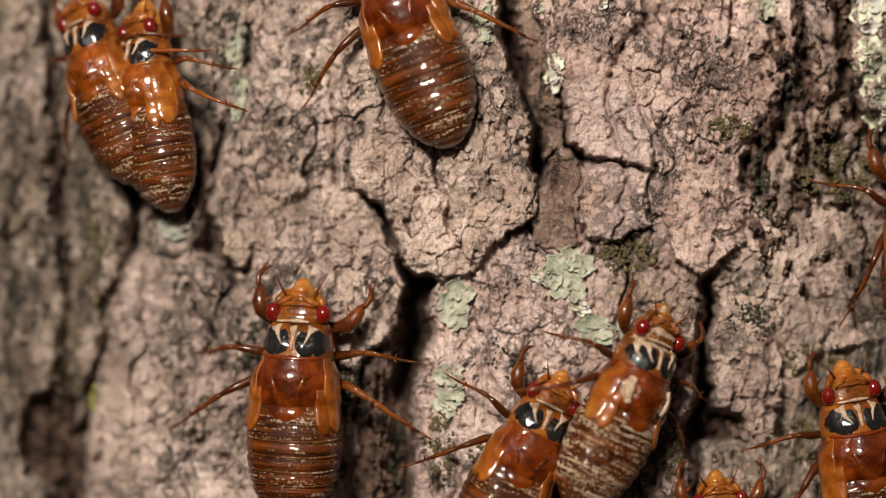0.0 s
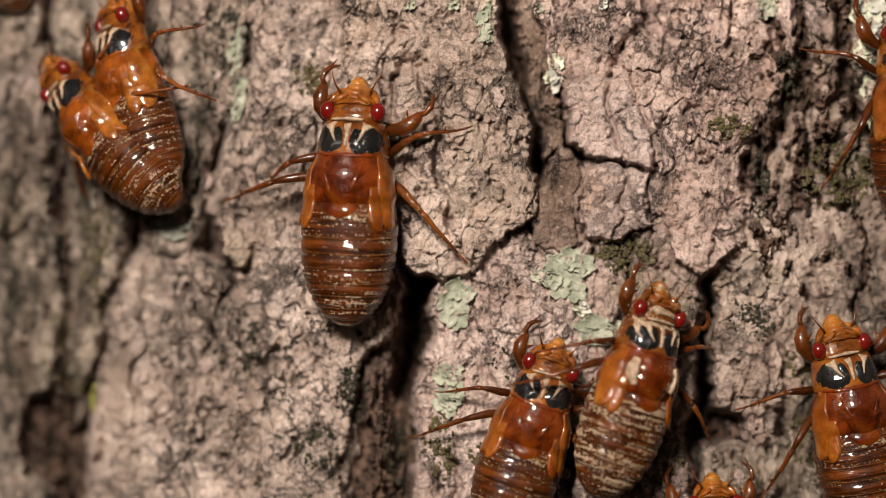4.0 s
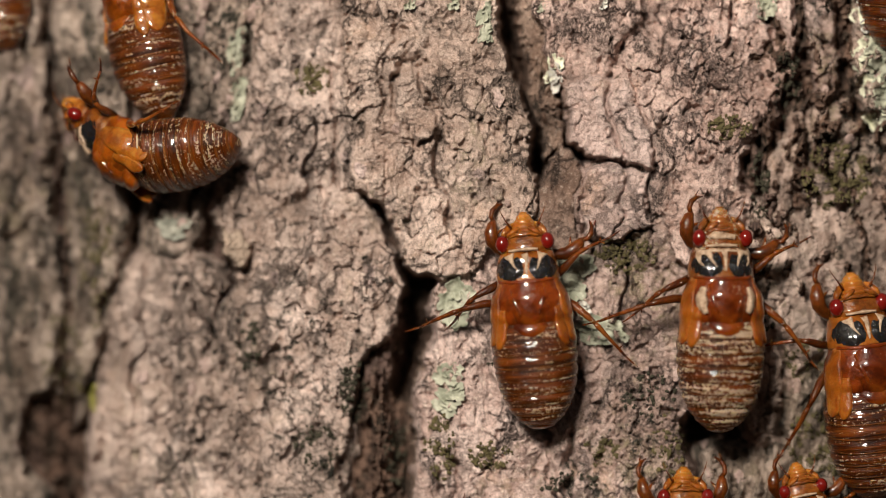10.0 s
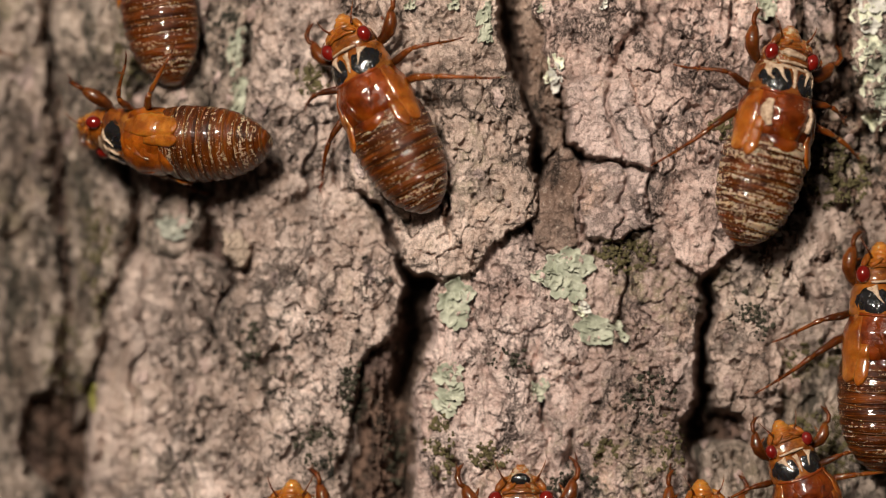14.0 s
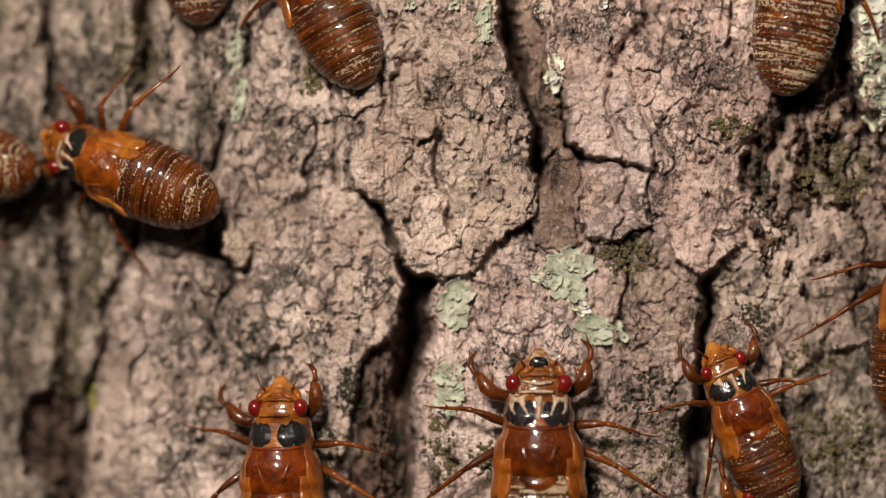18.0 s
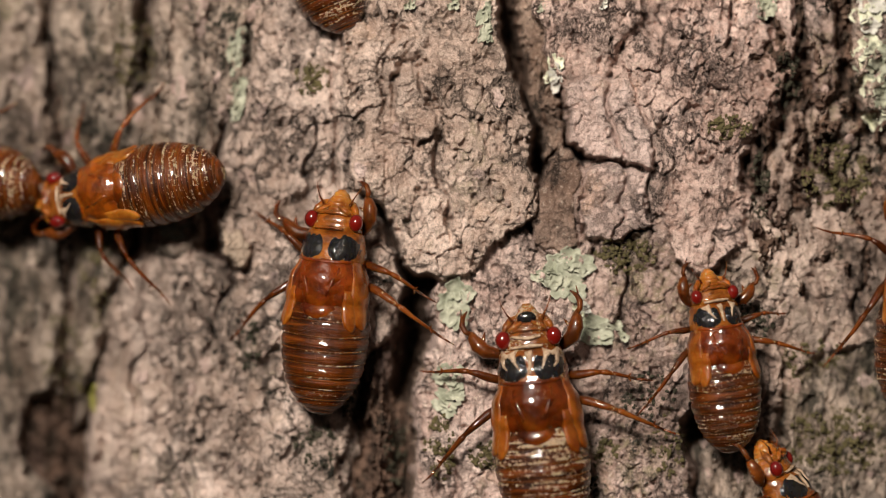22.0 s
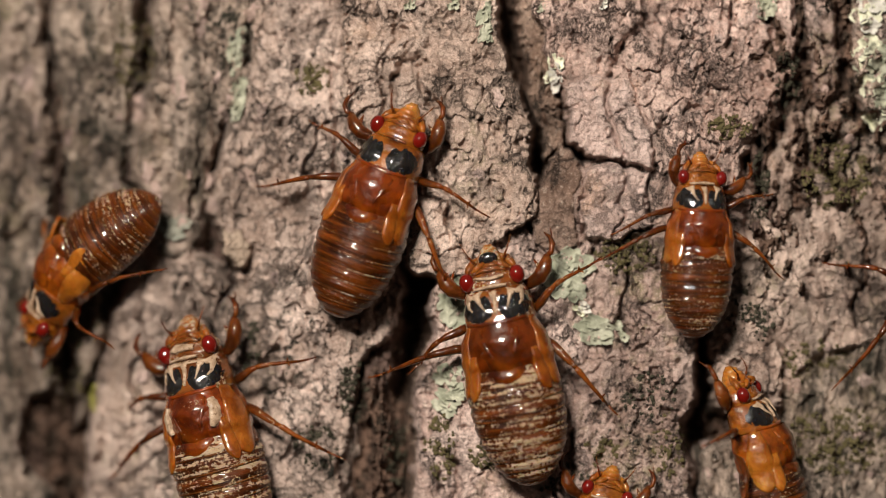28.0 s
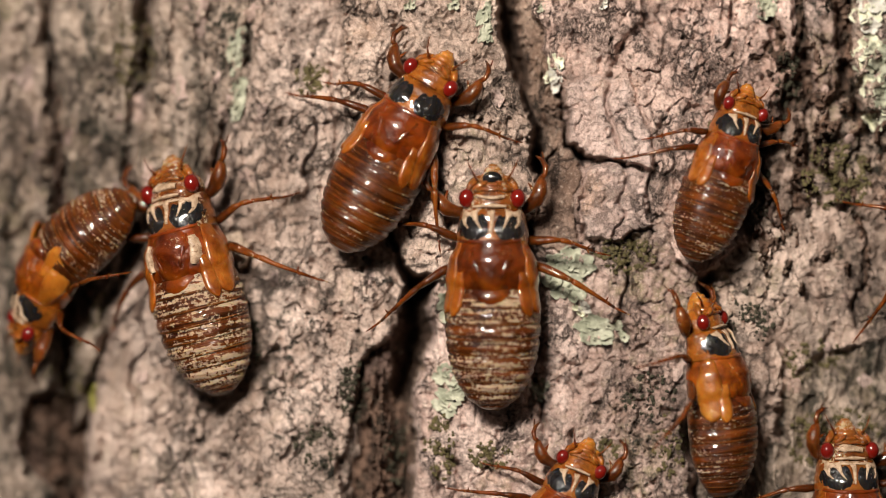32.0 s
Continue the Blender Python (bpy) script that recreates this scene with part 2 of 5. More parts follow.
M_PAD = shell_material("wing_pad_shell", (0.13, 0.027, 0.002), (0.28, 0.078, 0.007), 0.70, 0.3, (0.50, 0.20, 0.032))
M_PAD_GOLD = shell_material("wing_pad_golden", (0.17, 0.042, 0.003), (0.35, 0.115, 0.012), 0.72, 0.3, (0.62, 0.29, 0.05))
SHELLS["golden"] = (shell_material("shell_golden", (0.085, 0.015, 0.0015), (0.30, 0.070, 0.004), 0.64, flank=(0.50, 0.165, 0.012)), SHELLS["dusty"][1])
M_LEG = shell_material("leg_shell", (0.045, 0.010, 0.002), (0.15, 0.037, 0.005), 0.60, 0.3, (0.25, 0.075, 0.012), (0.8, 1.0, 1.0), 0.5)


def plain(name, colour, rough, coat=0.0, grain=600, amount=0.3):
    m, nt, b = material(name, rough)
    v = coords(nt)
    dark = tuple(c * (1 - amount) for c in colour)
    nt.links.new(n_mix(nt, n_noise(nt, v, grain, 3), dark, colour), b.inputs["Base Color"])
    b.inputs["Coat Weight"].default_value = coat
    return m


M_EYE = plain("eye_red", (0.165, 0.007, 0.004), 0.12, 0.6, 900, 0.45)
M_BLACK = shell_material("black_patch", (0.006, 0.006, 0.007), (0.014, 0.012, 0.012), 0.63, 0.14, (0.01, 0.008, 0.008), (2.6, 0.5, 1.0), 0.8, (0.62, 0.50, 0.40), 0.00022)
M_FACE = shell_material("face_shell", (0.085, 0.020, 0.003), (0.30, 0.092, 0.010), 0.60, 0.25, (0.55, 0.23, 0.035))
M_FACE2 = shell_material("face_muddy", (0.075, 0.018, 0.003), (0.24, 0.072, 0.010), 0.535, 0.3, (0.45, 0.18, 0.03))


def crust_material():
    """Dried pale mud, cracked and matt, with a damp sheen in places."""
    m, nt, b = material("dried_mud", 0.75)
    v = coords(nt)
    f = n_noise(nt, v, 1300, 4, 0.7)
    col = n_mix(nt, n_ramp(nt, f, (0.35, K3), (0.65, W3)), (0.24, 0.15, 0.09), (0.54, 0.39, 0.275))
    nt.links.new(n_mix(nt, n_ramp(nt, n_noise(nt, v, 3200, 3), (0.32, (0.8, 0.8, 0.8)), (0.44, K3)), col, (0.13, 0.06, 0.025)), b.inputs["Base Color"])
    nt.links.new(n_ramp(nt, n_noise(nt, v, 500, 2), (0.45, (0.3, 0.3, 0.3)), (0.6, (0.85, 0.85, 0.85))), b.inputs["Roughness"])
    n_bump(nt, b, f, 0.8, 0.0002)
    return m


M_CRUST = crust_material()


def lichen_material(name, base, pale):
    m, nt, b = material(name, 0.55)
    v = coords(nt)
    col = n_mix(nt, n_ramp(nt, n_noise(nt, v, 500, 4), (0.4, K3), (0.65, W3)), base, pale)
    col = n_mix(nt, n_ramp(nt, n_noise(nt, v, 1700, 3), (0.6, K3), (0.72, (0.7, 0.7, 0.7))), col, (0.6, 0.6, 0.5))
    nt.links.new(col, b.inputs["Base Color"])
    n_bump(nt, b, n_noise(nt, v, 1500, 4), 0.6, 0.0002)
    b.inputs["Specular IOR Level"].default_value = 0.25
    return m


M_LICHEN = lichen_material("lichen_sage", (0.27, 0.28, 0.21), (0.44, 0.435, 0.345))
M_LICHEN2 = lichen_material("lichen_pale", (0.52, 0.52, 0.38), (0.72, 0.71, 0.56))
M_LICHEN3 = lichen_material("lichen_white", (0.5, 0.48, 0.43), (0.66, 0.63, 0.58))
M_MOSS = plain("moss", (0.13, 0.105, 0.04), 0.9, 0, 900, 0.7)
M_MOSS2 = plain("moss_bright", (0.32, 0.30, 0.05), 0.9, 0, 900, 0.5)
M_MOSS3 = plain("moss_black", (0.05, 0.045, 0.025), 0.9, 0, 900, 0.7)


# ---- bark relief ----
# The plan of the front of the trunk is counted in plan units, right (u) and down (v) from its upper left corner; relief in mm.
MM = 0.001
R_TRUNK, X_AXIS = 0.145, 0.014
_rng = np.random.default_rng(7)
TABLE = _rng.random((8, 256, 256))


def vnoise(x, y, seed=0):
    t = TABLE[seed % 8]
    ix, iy = np.floor(x).astype(int), np.floor(y).astype(int)
    fx, fy = x - ix, y - iy
    fx, fy = fx * fx * fx * (fx * (fx * 6 - 15) + 10), fy * fy * fy * (fy * (fy * 6 - 15) + 10)
    ix, iy = ix + 31 * seed, iy + 57 * seed
    a, b = t[iy & 255, ix & 255], t[iy & 255, (ix + 1) & 255]
    c, d = t[(iy + 1) & 255, ix & 255], t[(iy + 1) & 255, (ix + 1) & 255]
    return (a * (1 - fx) + b * fx) * (1 - fy) + (c * (1 - fx) + d * fx) * fy - 0.5


def fbm(x, y, seed=0, octaves=4, gain=0.5):
    s, amp = 0, 1.0
    for o in range(octaves):
        s = s + amp * vnoise(x * 2 ** o, y * 2 ** o, seed + o)
        amp *= gain
    return s


def worley(x, y, seed=0):
    """Distance to the border between cells, and a random value for each cell."""
    jx, jy, jv = TABLE[seed % 8], TABLE[(seed + 1) % 8], TABLE[(seed + 2) % 8]
    ix, iy = np.floor(x).astype(int), np.floor(y).astype(int)
    f1 = np.full(x.shape, 9.0)
    f2 = f1.copy()
    val = np.zeros(x.shape)
    for dx in (-1, 0, 1):
        for dy in (-1, 0, 1):
            cx, cy = (ix + dx) & 255, (iy + dy) & 255
            d = np.hypot(ix + dx + jx[cy, cx] - x, iy + dy + jy[cy, cx] - y)
            near = d < f1
            f2 = np.where(near, f1, np.minimum(f2, d))
            val = np.where(near, jv[cy, cx], val)
            f1 = np.where(near, d, f1)
    return f2 - f1, val


def line_dist(x, y, pts):
    best = np.full(x.shape, 1e9)
    for (ax, ay), (bx, by) in zip(pts, pts[1:]):
        vx, vy = bx - ax, by - ay
        t = np.clip(((x - ax) * vx + (y - ay) * vy) / (vx * vx + vy * vy + 1e-9), 0, 1)
        best = np.minimum(best, np.hypot(x - ax - t * vx, y - ay - t * vy))
    return best


def inside(x, y, pts):
    odd = np.zeros(x.shape, bool)
    for (ax, ay), (bx, by) in zip(pts, [*pts[1:], pts[0]]):
        odd ^= ((ay > y) != (by > y)) & (x < (bx - ax) * (y - ay) / (by - ay + 1e-9) + ax)
    return odd


def smooth(x, a, b):
    t = np.clip((x - a) / (b - a), 0, 1)
    return t * t * (3 - 2 * t)


# the plates: name, material, height in mm, width of the broken edge, doming, outline
PLATES = [
    ("bark_plate", M_BARK, 1.9, 9, 0.5, "thick grey-tan bark plate with an overhanging broken lower edge",
     [(598, -90), (888, -90), (890, 60), (898, 120), (928, 160), (942, 225), (936, 280), (957, 325), (950, 385), (905, 405), (872, 442), (845, 494), (768, 500), (722, 480), (694, 408), (662, 352), (622, 345), (606, 200)]),
    ("bark_plate", M_PINK, 0.9, 12, 0.4, "broad pinkish tan bark plate with fine cracks and a rounded lower tongue",
     [(922, -90), (1412, -90), (1402, 110), (1372, 180), (1325, 250), (1322, 420), (1285, 462), (1232, 490), (1192, 472), (1168, 405), (1152, 305), (1100, 292), (1048, 288), (1004, 250), (988, 165), (950, 95)]),
    ("bark_flake", M_FLAKE, 0.25, 7, 0.2, "small reddish brown flake of bark wedged in a fissure",
     [(990, 245), (1014, 262), (1030, 290), (1030, 345), (1026, 430), (985, 452), (938, 440), (934, 385), (958, 300)]),
    ("bark_flake", M_LANE, -1.2, 8, 0.4, "narrow strip of brown inner bark beside a fissure",
     [(920, -90), (958, -90), (962, 100), (992, 170), (1004, 250), (982, 262), (962, 300), (954, 250), (934, 170), (918, 80)]),
    ("bark_flake", M_LANE, -3.6, 10, 0.4, "upright strip of tan fibrous inner bark in a furrow",
     [(742, 640), (756, 600), (760, 700), (748, 980), (718, 980), (724, 760)]),
    ("bark_plate", M_SPECK, -0.2, 12, 0.3, "low pinkish grey bark plate carrying green lichens",
     [(1022, 276), (1165, 276), (1182, 395), (1206, 425), (1240, 462), (1242, 545), (1240, 690), (1212, 752), (1236, 980), (728, 980), (728, 800), (734, 700), (757, 600), (762, 520), (772, 470), (850, 428), (885, 398), (930, 392), (945, 425), (985, 440), (1016, 425)]),
    ("bark_plate", M_PITTED, -0.2, 18, 0.5, "tan and grey bark plate with dark mossy pits",
     [(1254, 540), (1250, 440), (1300, 375), (1340, 335), (1352, 300), (1372, 262), (1402, 190), (1475, 175), (1505, 170), (1520, 235), (1700, 240), (1700, 560), (1570, 620), (1440, 640), (1395, 700), (1390, 800), (1330, 800), (1300, 740), (1258, 720), (1249, 600)]),
    ("bark_plate", M_PITTED, 0.0, 16, 0.5, "pale tan bark plate with grey cracks",
     [(1432, 440), (1520, 405), (1700, 420), (1700, 565), (1560, 600), (1452, 585), (1418, 510)]),
    ("bark_plate", M_MOSSY, -1.2, 22, 0.6, "dark mossy bark plate with olive moss",
     [(1375, 690), (1440, 610), (1570, 585), (1700, 530), (1700, 980), (1228, 980), (1222, 792), (1300, 772), (1388, 780)]),
    ("bark_knob", M_SPECK, 0.7, 12, 0.6, "small dark weathered bark knob in a furrow",
     [(1428, -90), (1488, -90), (1482, 60), (1490, 140), (1440, 160), (1424, 70)]),
    ("bark_plate", M_PALE, 2.2, 14, 0.4, "grey bark plate overgrown with pale green lichen",
     [(1512, -90), (1700, -90), (1700, 215), (1530, 200), (1508, 110)]),
    ("bark_plate", M_PALE, -0.1, 12, 0.7, "tall pale grey-tan bark plate with black crusts",
     [(440, -90), (642, -90), (638, 100), (642, 220), (632, 325), (664, 372), (706, 440), (728, 515), (700, 588), (652, 622), (632, 700), (614, 980), (405, 980), (392, 700), (394, 600), (408, 505), (386, 425), (366, 360), (384, 290), (400, 220), (440, 140)]),
    ("bark_plate", M_PALE, -1.3, 18, 1.0, "rounded pale tan bark plate with faint cracks",
     [(205, 480), (240, 440), (290, 415), (345, 420), (408, 490), (412, 600), (424, 700), (440, 980), (150, 980), (156, 720), (188, 580)]),
    ("bark_plate", M_GREY, -0.3, 18, 0.8, "grey bark plate with green algae and moss",
     [(262, -90), (456, -90), (456, 60), (440, 175), (400, 235), (380, 300), (374, 440), (300, 462), (240, 450), (232, 250), (268, 100)]),
    ("bark_plate", M_MOSSY, -1.0, 22, 0.8, "narrow furrowed bark ridge with green algae",
     [(78, -90), (258, -90), (252, 150), (230, 300), (234, 420), (205, 520), (178, 640), (158, 740), (132, 760), (122, 600), (112, 300), (96, 100)]),
    ("bark_plate", M_GREY, -0.8, 22, 0.8, "furrowed grey-brown bark ridge with moss",
     [(-130, -90), (74, -90), (92, 100), (96, 300), (104, 430), (60, 400), (10, 425), (-130, 400)]),
    ("bark_plate", M_MOSSY, -1.9, 22, 1.2, "dark mossy bark ridge with pale flecks",
     [(-130, 385), (10, 410), (60, 385), (108, 415), (122, 600), (112, 690), (60, 715), (40, 800), (88, 850), (100, 980), (-130, 980)]),
    ("bark_plate", M_SLAB, 1.9, 6, 0.1, "smooth pinkish slab of bark with a broken edge",
     [(992, 152), (1050, 138), (1112, 146), (1126, 208), (1147, 262), (1150, 304), (1100, 290), (1050, 284), (1010, 248)]),
    ("bark_plate", M_SLAB, 1.3, 7, 0.1, "smooth pale pinkish slab of bark",
     [(1030, 298), (1090, 293), (1146, 308), (1154, 400), (1100, 425), (1040, 420), (1022, 380)]),
    ("bark_flake", M_CHIP, 0.9, 5, 0.1, "small pale loose chip of bark",
     [(388, 412), (425, 410), (440, 438), (432, 478), (408, 484), (392, 455)]),
]
# cracks: width, depth in mm, course
CRACKS = [
    (3.5, 0.35, [(1004, 252), (1038, 290), (1095, 294), (1146, 310)]),
    (5, 1.6, [(1024, 272), (1034, 300), (1036, 345), (1030, 430)]), (4, 1.2, [(1030, 438), (985, 458), (938, 446)]),
    (4, 0.7, [(768, 270), (778, 330), (802, 380), (805, 410), (775, 430)]),
    (4, 0.6, [(760, 200), (775, 240), (740, 262), (690, 262)]),
    (5, 0.8, [(612, 338), (655, 342), (692, 338)]),
    (5, 0.8, [(470, 290), (500, 298), (520, 285)]),
    (5, 0.7, [(600, 210), (604, 290), (590, 360), (545, 420), (530, 500)]),
    (4, 0.6, [(1040, 40), (1042, 90), (1050, 130)]),
    (5, 1.1, [(1115, 130), (1130, 205), (1150, 260), (1156, 304)]), (4, 0.9, [(1145, 318), (1158, 360), (1158, 405)]),
    (4, 0.5, [(1185, 60), (1195, 110), (1190, 160), (1230, 200), (1260, 260), (1300, 280)]),
    (4, 0.6, [(965, 480), (975, 560), (985, 620), (1040, 660), (1090, 640)]),
    (4, 0.5, [(1090, 640), (1130, 660), (1190, 650)]),
    (5, 0.7, [(470, 655), (530, 690), (600, 720)]),
    (4, 0.6, [(480, 560), (520, 540), (560, 560), (600, 530)]),
    (5, 0.8, [(395, 410), (400, 440), (400, 480), (425, 488)]),
    (4, 0.6, [(240, 590), (290, 615), (345, 600)]),
    (5, 0.6, [(700, 505), (660, 560), (665, 600)]),
    (5, 0.7, [(1405, 330), (1440, 400), (1470, 420)]),
    (4, 0.6, [(860, 60), (840, 110), (835, 150)]),
    (8, 1.2, [(372, 200), (382, 290), (376, 340), (388, 400)]), (10, 1.8, [(404, 470), (410, 510), (384, 570), (364, 620)]), (8, 1.2, [(380, 660), (376, 710), (364, 780)]), (6, 0.9, [(400, 800), (412, 860), (408, 960)]),
    (5, 0.6, [(604, -80), (590, 100)]), (8, 1.7, [(588, 110), (594, 200), (592, 262), (602, 330)]),
    (6, 0.8, [(486, 206), (494, 192), (510, 192), (518, 208), (512, 226), (496, 228), (486, 206)]), (5, 0.8, [(476, 300), (490, 284), (512, 288), (522, 304), (508, 316), (488, 314)]),
    (8, 1.0, [(440, -80), (446, 60), (448, 130), (415, 190)]),
]
U0, U1, V0, V1, STEP = -110, 1680, -85, 968, 2.0
gu, gv = np.meshgrid(np.arange(U0, U1 + 1, STEP), np.arange(V0, V1 + 1, STEP))


def relief(u, v):
    """Height over the trunk's round in mm, and the plate at each place (-1 between plates)."""
    wu = u + 16 * fbm(u / 60, v / 60, 1, 3) + 7 * fbm(u / 14, v / 14, 2, 3)
    wv = v + 16 * fbm(u / 60, v / 60, 4, 3) + 7 * fbm(u / 14, v / 14, 5, 3)
    # inner bark: upright fibres, deepest along two clefts
    h = -7.5 + 2.0 * fbm(u / 26, v / 260, 3, 4) + 0.5 * fbm(u / 7, v / 90, 6, 3)
    h = h - 9.0 * np.exp(-(line_dist(wu, wv, [(728, 470), (738, 560), (730, 620), (716, 690)]) / 20) ** 2)
    h = h - 3.5 * np.exp(-(line_dist(wu, wv, [(1244, 545), (1246, 690), (1215, 760), (1260, 790)]) / 14) ** 2)
    h = h - 2.5 * np.exp(-(line_dist(wu, wv, [(898, -90), (904, 100), (936, 200), (948, 270), (952, 380)]) / 9) ** 2) + 2.5 * np.exp(-(line_dist(wu, wv, [(915, -90), (925, 110), (952, 200)]) / 14) ** 2)
    flank = np.exp(-(line_dist(wu, wv, [(696, 590), (672, 690), (660, 980)]) / 42) ** 2)
    h = h + flank * (4.6 + 3.4 * fbm(u / 13, v / 60, 5, 4, 0.6) + 1.6 * fbm(u / 9, v / 14, 2, 3))
    h = h + 4.8 * np.exp(-(line_dist(wu, wv, [(952, 90), (972, 235)]) / 18) ** 2)
    h = h + 5.8 * smooth(u, 1290, 1335) * (1 - smooth(v, 500, 560)) + 4.4 * fbm(wu / 20, wv / 32, 1, 4, 0.65) * np.maximum(1 - smooth(u, 260, 420), smooth(u, 1180, 1260))
    own = np.full(u.shape, -1)
    big_u, big_v = wu + 15 * fbm(u / 38, v / 38, 3, 3), wv + 15 * fbm(u / 38, v / 38, 6, 3)
    rough = 0.9 * fbm(wu / 90, wv / 130, 2, 3) + 1.25 * fbm(wu / 32, wv / 56, 5, 4, 0.5) - 0.9 * np.abs(fbm(wu / 24, wv / 80, 7, 3))
    rough = rough - 2.4 * (1 - smooth(np.abs(fbm(wu / 105 + 0.3 * fbm(u / 60, v / 60, 2, 2), wv / 420, 3, 2)), 0.0, 0.09)) * smooth(fbm(u / 120, v / 160, 5, 2), -0.15, 0.15)
    terr = rough * 2.6 + 50
    fr = terr - np.floor(terr)
    lumps = 0.4 * rough + 0.6 * ((np.floor(terr) + smooth(fr, 0.78, 1.0) - 50) / 2.6)
    streaky = 1.1 * fbm(wu / 30, wv / 130, 2, 4, 0.55) + 0.5 * fbm(wu / 12, wv / 30, 6, 3) - 0.8 * np.abs(fbm(wu / 22, wv / 150, 4, 3))
    e1, c1 = worley(big_u / 52, big_v / 64, 0)
    e2, c2 = worley(big_u / 15, big_v / 12, 3)
    patchy = smooth(fbm(u / 80, v / 90, 6, 3), -0.2, 0.15)
    crumbly = smooth(fbm(u / 60, v / 75, 1, 3), 0.12, 0.38)
    flaky = 0.3 * (c1 - 0.5) - 1.2 * (1 - smooth(e1, 0.0, 0.05)) * patchy
    flaky = flaky + (0.4 * (c2 - 0.5) - 0.35 * (1 - smooth(e2, 0.0, 0.2))) * crumbly
    flaky = flaky + 0.14 * fbm(u / 7, v / 8, 3, 3)
    flaky = flaky - 0.8 * smooth(fbm(u / 20, v / 28, 4, 3), 0.34, 0.46)
    for i, (_, _, high, edge, dome, _, pts) in enumerate(PLATES):
        d = line_dist(wu, wv, [*pts, pts[0]])
        sd = np.where(inside(wu, wv, pts), d, -d)
        top = high + dome * (smooth(sd, 0, 110) - 0.5) + (0.45 * (lumps + flaky) if edge < 7.5 else 1.7 * streaky + 0.6 * flaky if edge > 20 else lumps + flaky)
        if i == 1:
            top = top + 0.9 * smooth(v, 300, 470) * smooth(u, 1150, 1190)
        k = smooth(sd, -edge * 0.35, edge)
        lift = h * (1 - k) + top * k
        over = (sd > -edge * 0.35) & (lift > h)
        own = np.where(over & (sd > edge * 0.1), i, own)
        h = np.where(over, lift, h)
    for wide, deep, pts in CRACKS:
        d = line_dist(wu, wv, pts)
        h = h - deep * (1 - smooth(d, 0, wide)) * (0.6 + 0.4 * smooth(fbm(u / 20, v / 20, 1, 2), -0.3, 0.2))
    return h, own


def trunk_depth(x):
    """How far the round of the trunk stands behind its front, in metres."""
    d = np.clip(np.abs(x - X_AXIS), 0, R_TRUNK * 0.98)
    return R_TRUNK - np.sqrt(R_TRUNK ** 2 - d * d)


def spot(u, v, front):
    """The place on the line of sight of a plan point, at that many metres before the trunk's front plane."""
    k = (D - front) / D
    return (u - 784) * U * k, -front, ZC - (v - 441) * U * k


H_MM, OWN = relief(gu, gv)
rim = smooth(np.minimum(np.minimum(gu - U0, U1 - gu), np.minimum(gv - V0, V1 - gv)), 0, 60)
FRONT = H_MM * 0.001 * rim - 0.010 * (1 - rim) - trunk_depth((gu - 784) * U)
# a smoothed upper bound of the relief, on which feet stand
_b = 20
_n, _m = (FRONT.shape[0] // _b) * _b, (FRONT.shape[1] // _b) * _b
_c = FRONT[:_n, :_m].reshape(_n // _b, _b, _m // _b, _b)
COARSE = np.percentile(_c, 75, axis=(1, 3))
for _ in range(2):
    _p = np.pad(COARSE, 1, mode="edge")
    COARSE = sum(_p[i:i + COARSE.shape[0], j:j + COARSE.shape[1]] for i in range(3) for j in range(3)) / 9


_w = 6
_s = np.cumsum(np.cumsum(np.pad(FRONT, ((_w + 1, _w), (_w + 1, _w)), mode="edge"), 0), 1)
_k = 2 * _w + 1
MELLOW = (_s[_k:, _k:] - _s[:-_k, _k:] - _s[_k:, :-_k] + _s[:-_k, :-_k]) / _k ** 2


def stand(u, v):
    i = np.clip((v - V0) / STEP / _b - 0.5, 0, COARSE.shape[0] - 1.001)
    j = np.clip((u - U0) / STEP / _b - 0.5, 0, COARSE.shape[1] - 1.001)
    a, b = int(i), int(j)
    p, q = i - a, j - b
    return float((COARSE[a, b] * (1 - q) + COARSE[a, b + 1] * q) * (1 - p) + (COARSE[a + 1, b] * (1 - q) + COARSE[a + 1, b + 1] * q) * p)


def surface(u, v):
    """Relief right at a plan point, in metres before the front plane."""
    i = min(max(int(round((v - V0) / STEP)), 0), FRONT.shape[0] - 1)
    j = min(max(int(round((u - U0) / STEP)), 0), FRONT.shape[1] - 1)
    return float(FRONT[i, j])


def mellow(u, v):
    """The same, with the fine roughness smoothed away."""
    i = min(max(int(round((v - V0) / STEP)), 0), FRONT.shape[0] - 1)
    j = min(max(int(round((u - U0) / STEP)), 0), FRONT.shape[1] - 1)
    return float(MELLOW[i, j])


def mesh_of(name, verts, faces, mat, sm=True):
    me = bpy.data.meshes.new(name)
    verts, faces = np.asarray(verts, np.float32), np.asarray(faces, np.int32)
    n = faces.shape[1]
    me.vertices.add(len(verts))
    me.vertices.foreach_set("co", verts.ravel())
    me.loops.add(faces.size)
    me.loops.foreach_set("vertex_index", faces.ravel())
    me.polygons.add(len(faces))
    me.polygons.foreach_set("loop_start", np.arange(0, faces.size, n, dtype=np.int32))
    me.polygons.foreach_set("loop_total", np.full(len(faces), n, np.int32))
    me.polygons.foreach_set("use_smooth", np.full(len(faces), sm, bool))
    me.materials.append(mat)
    me.update(calc_edges=True)
    me.validate()
    return me


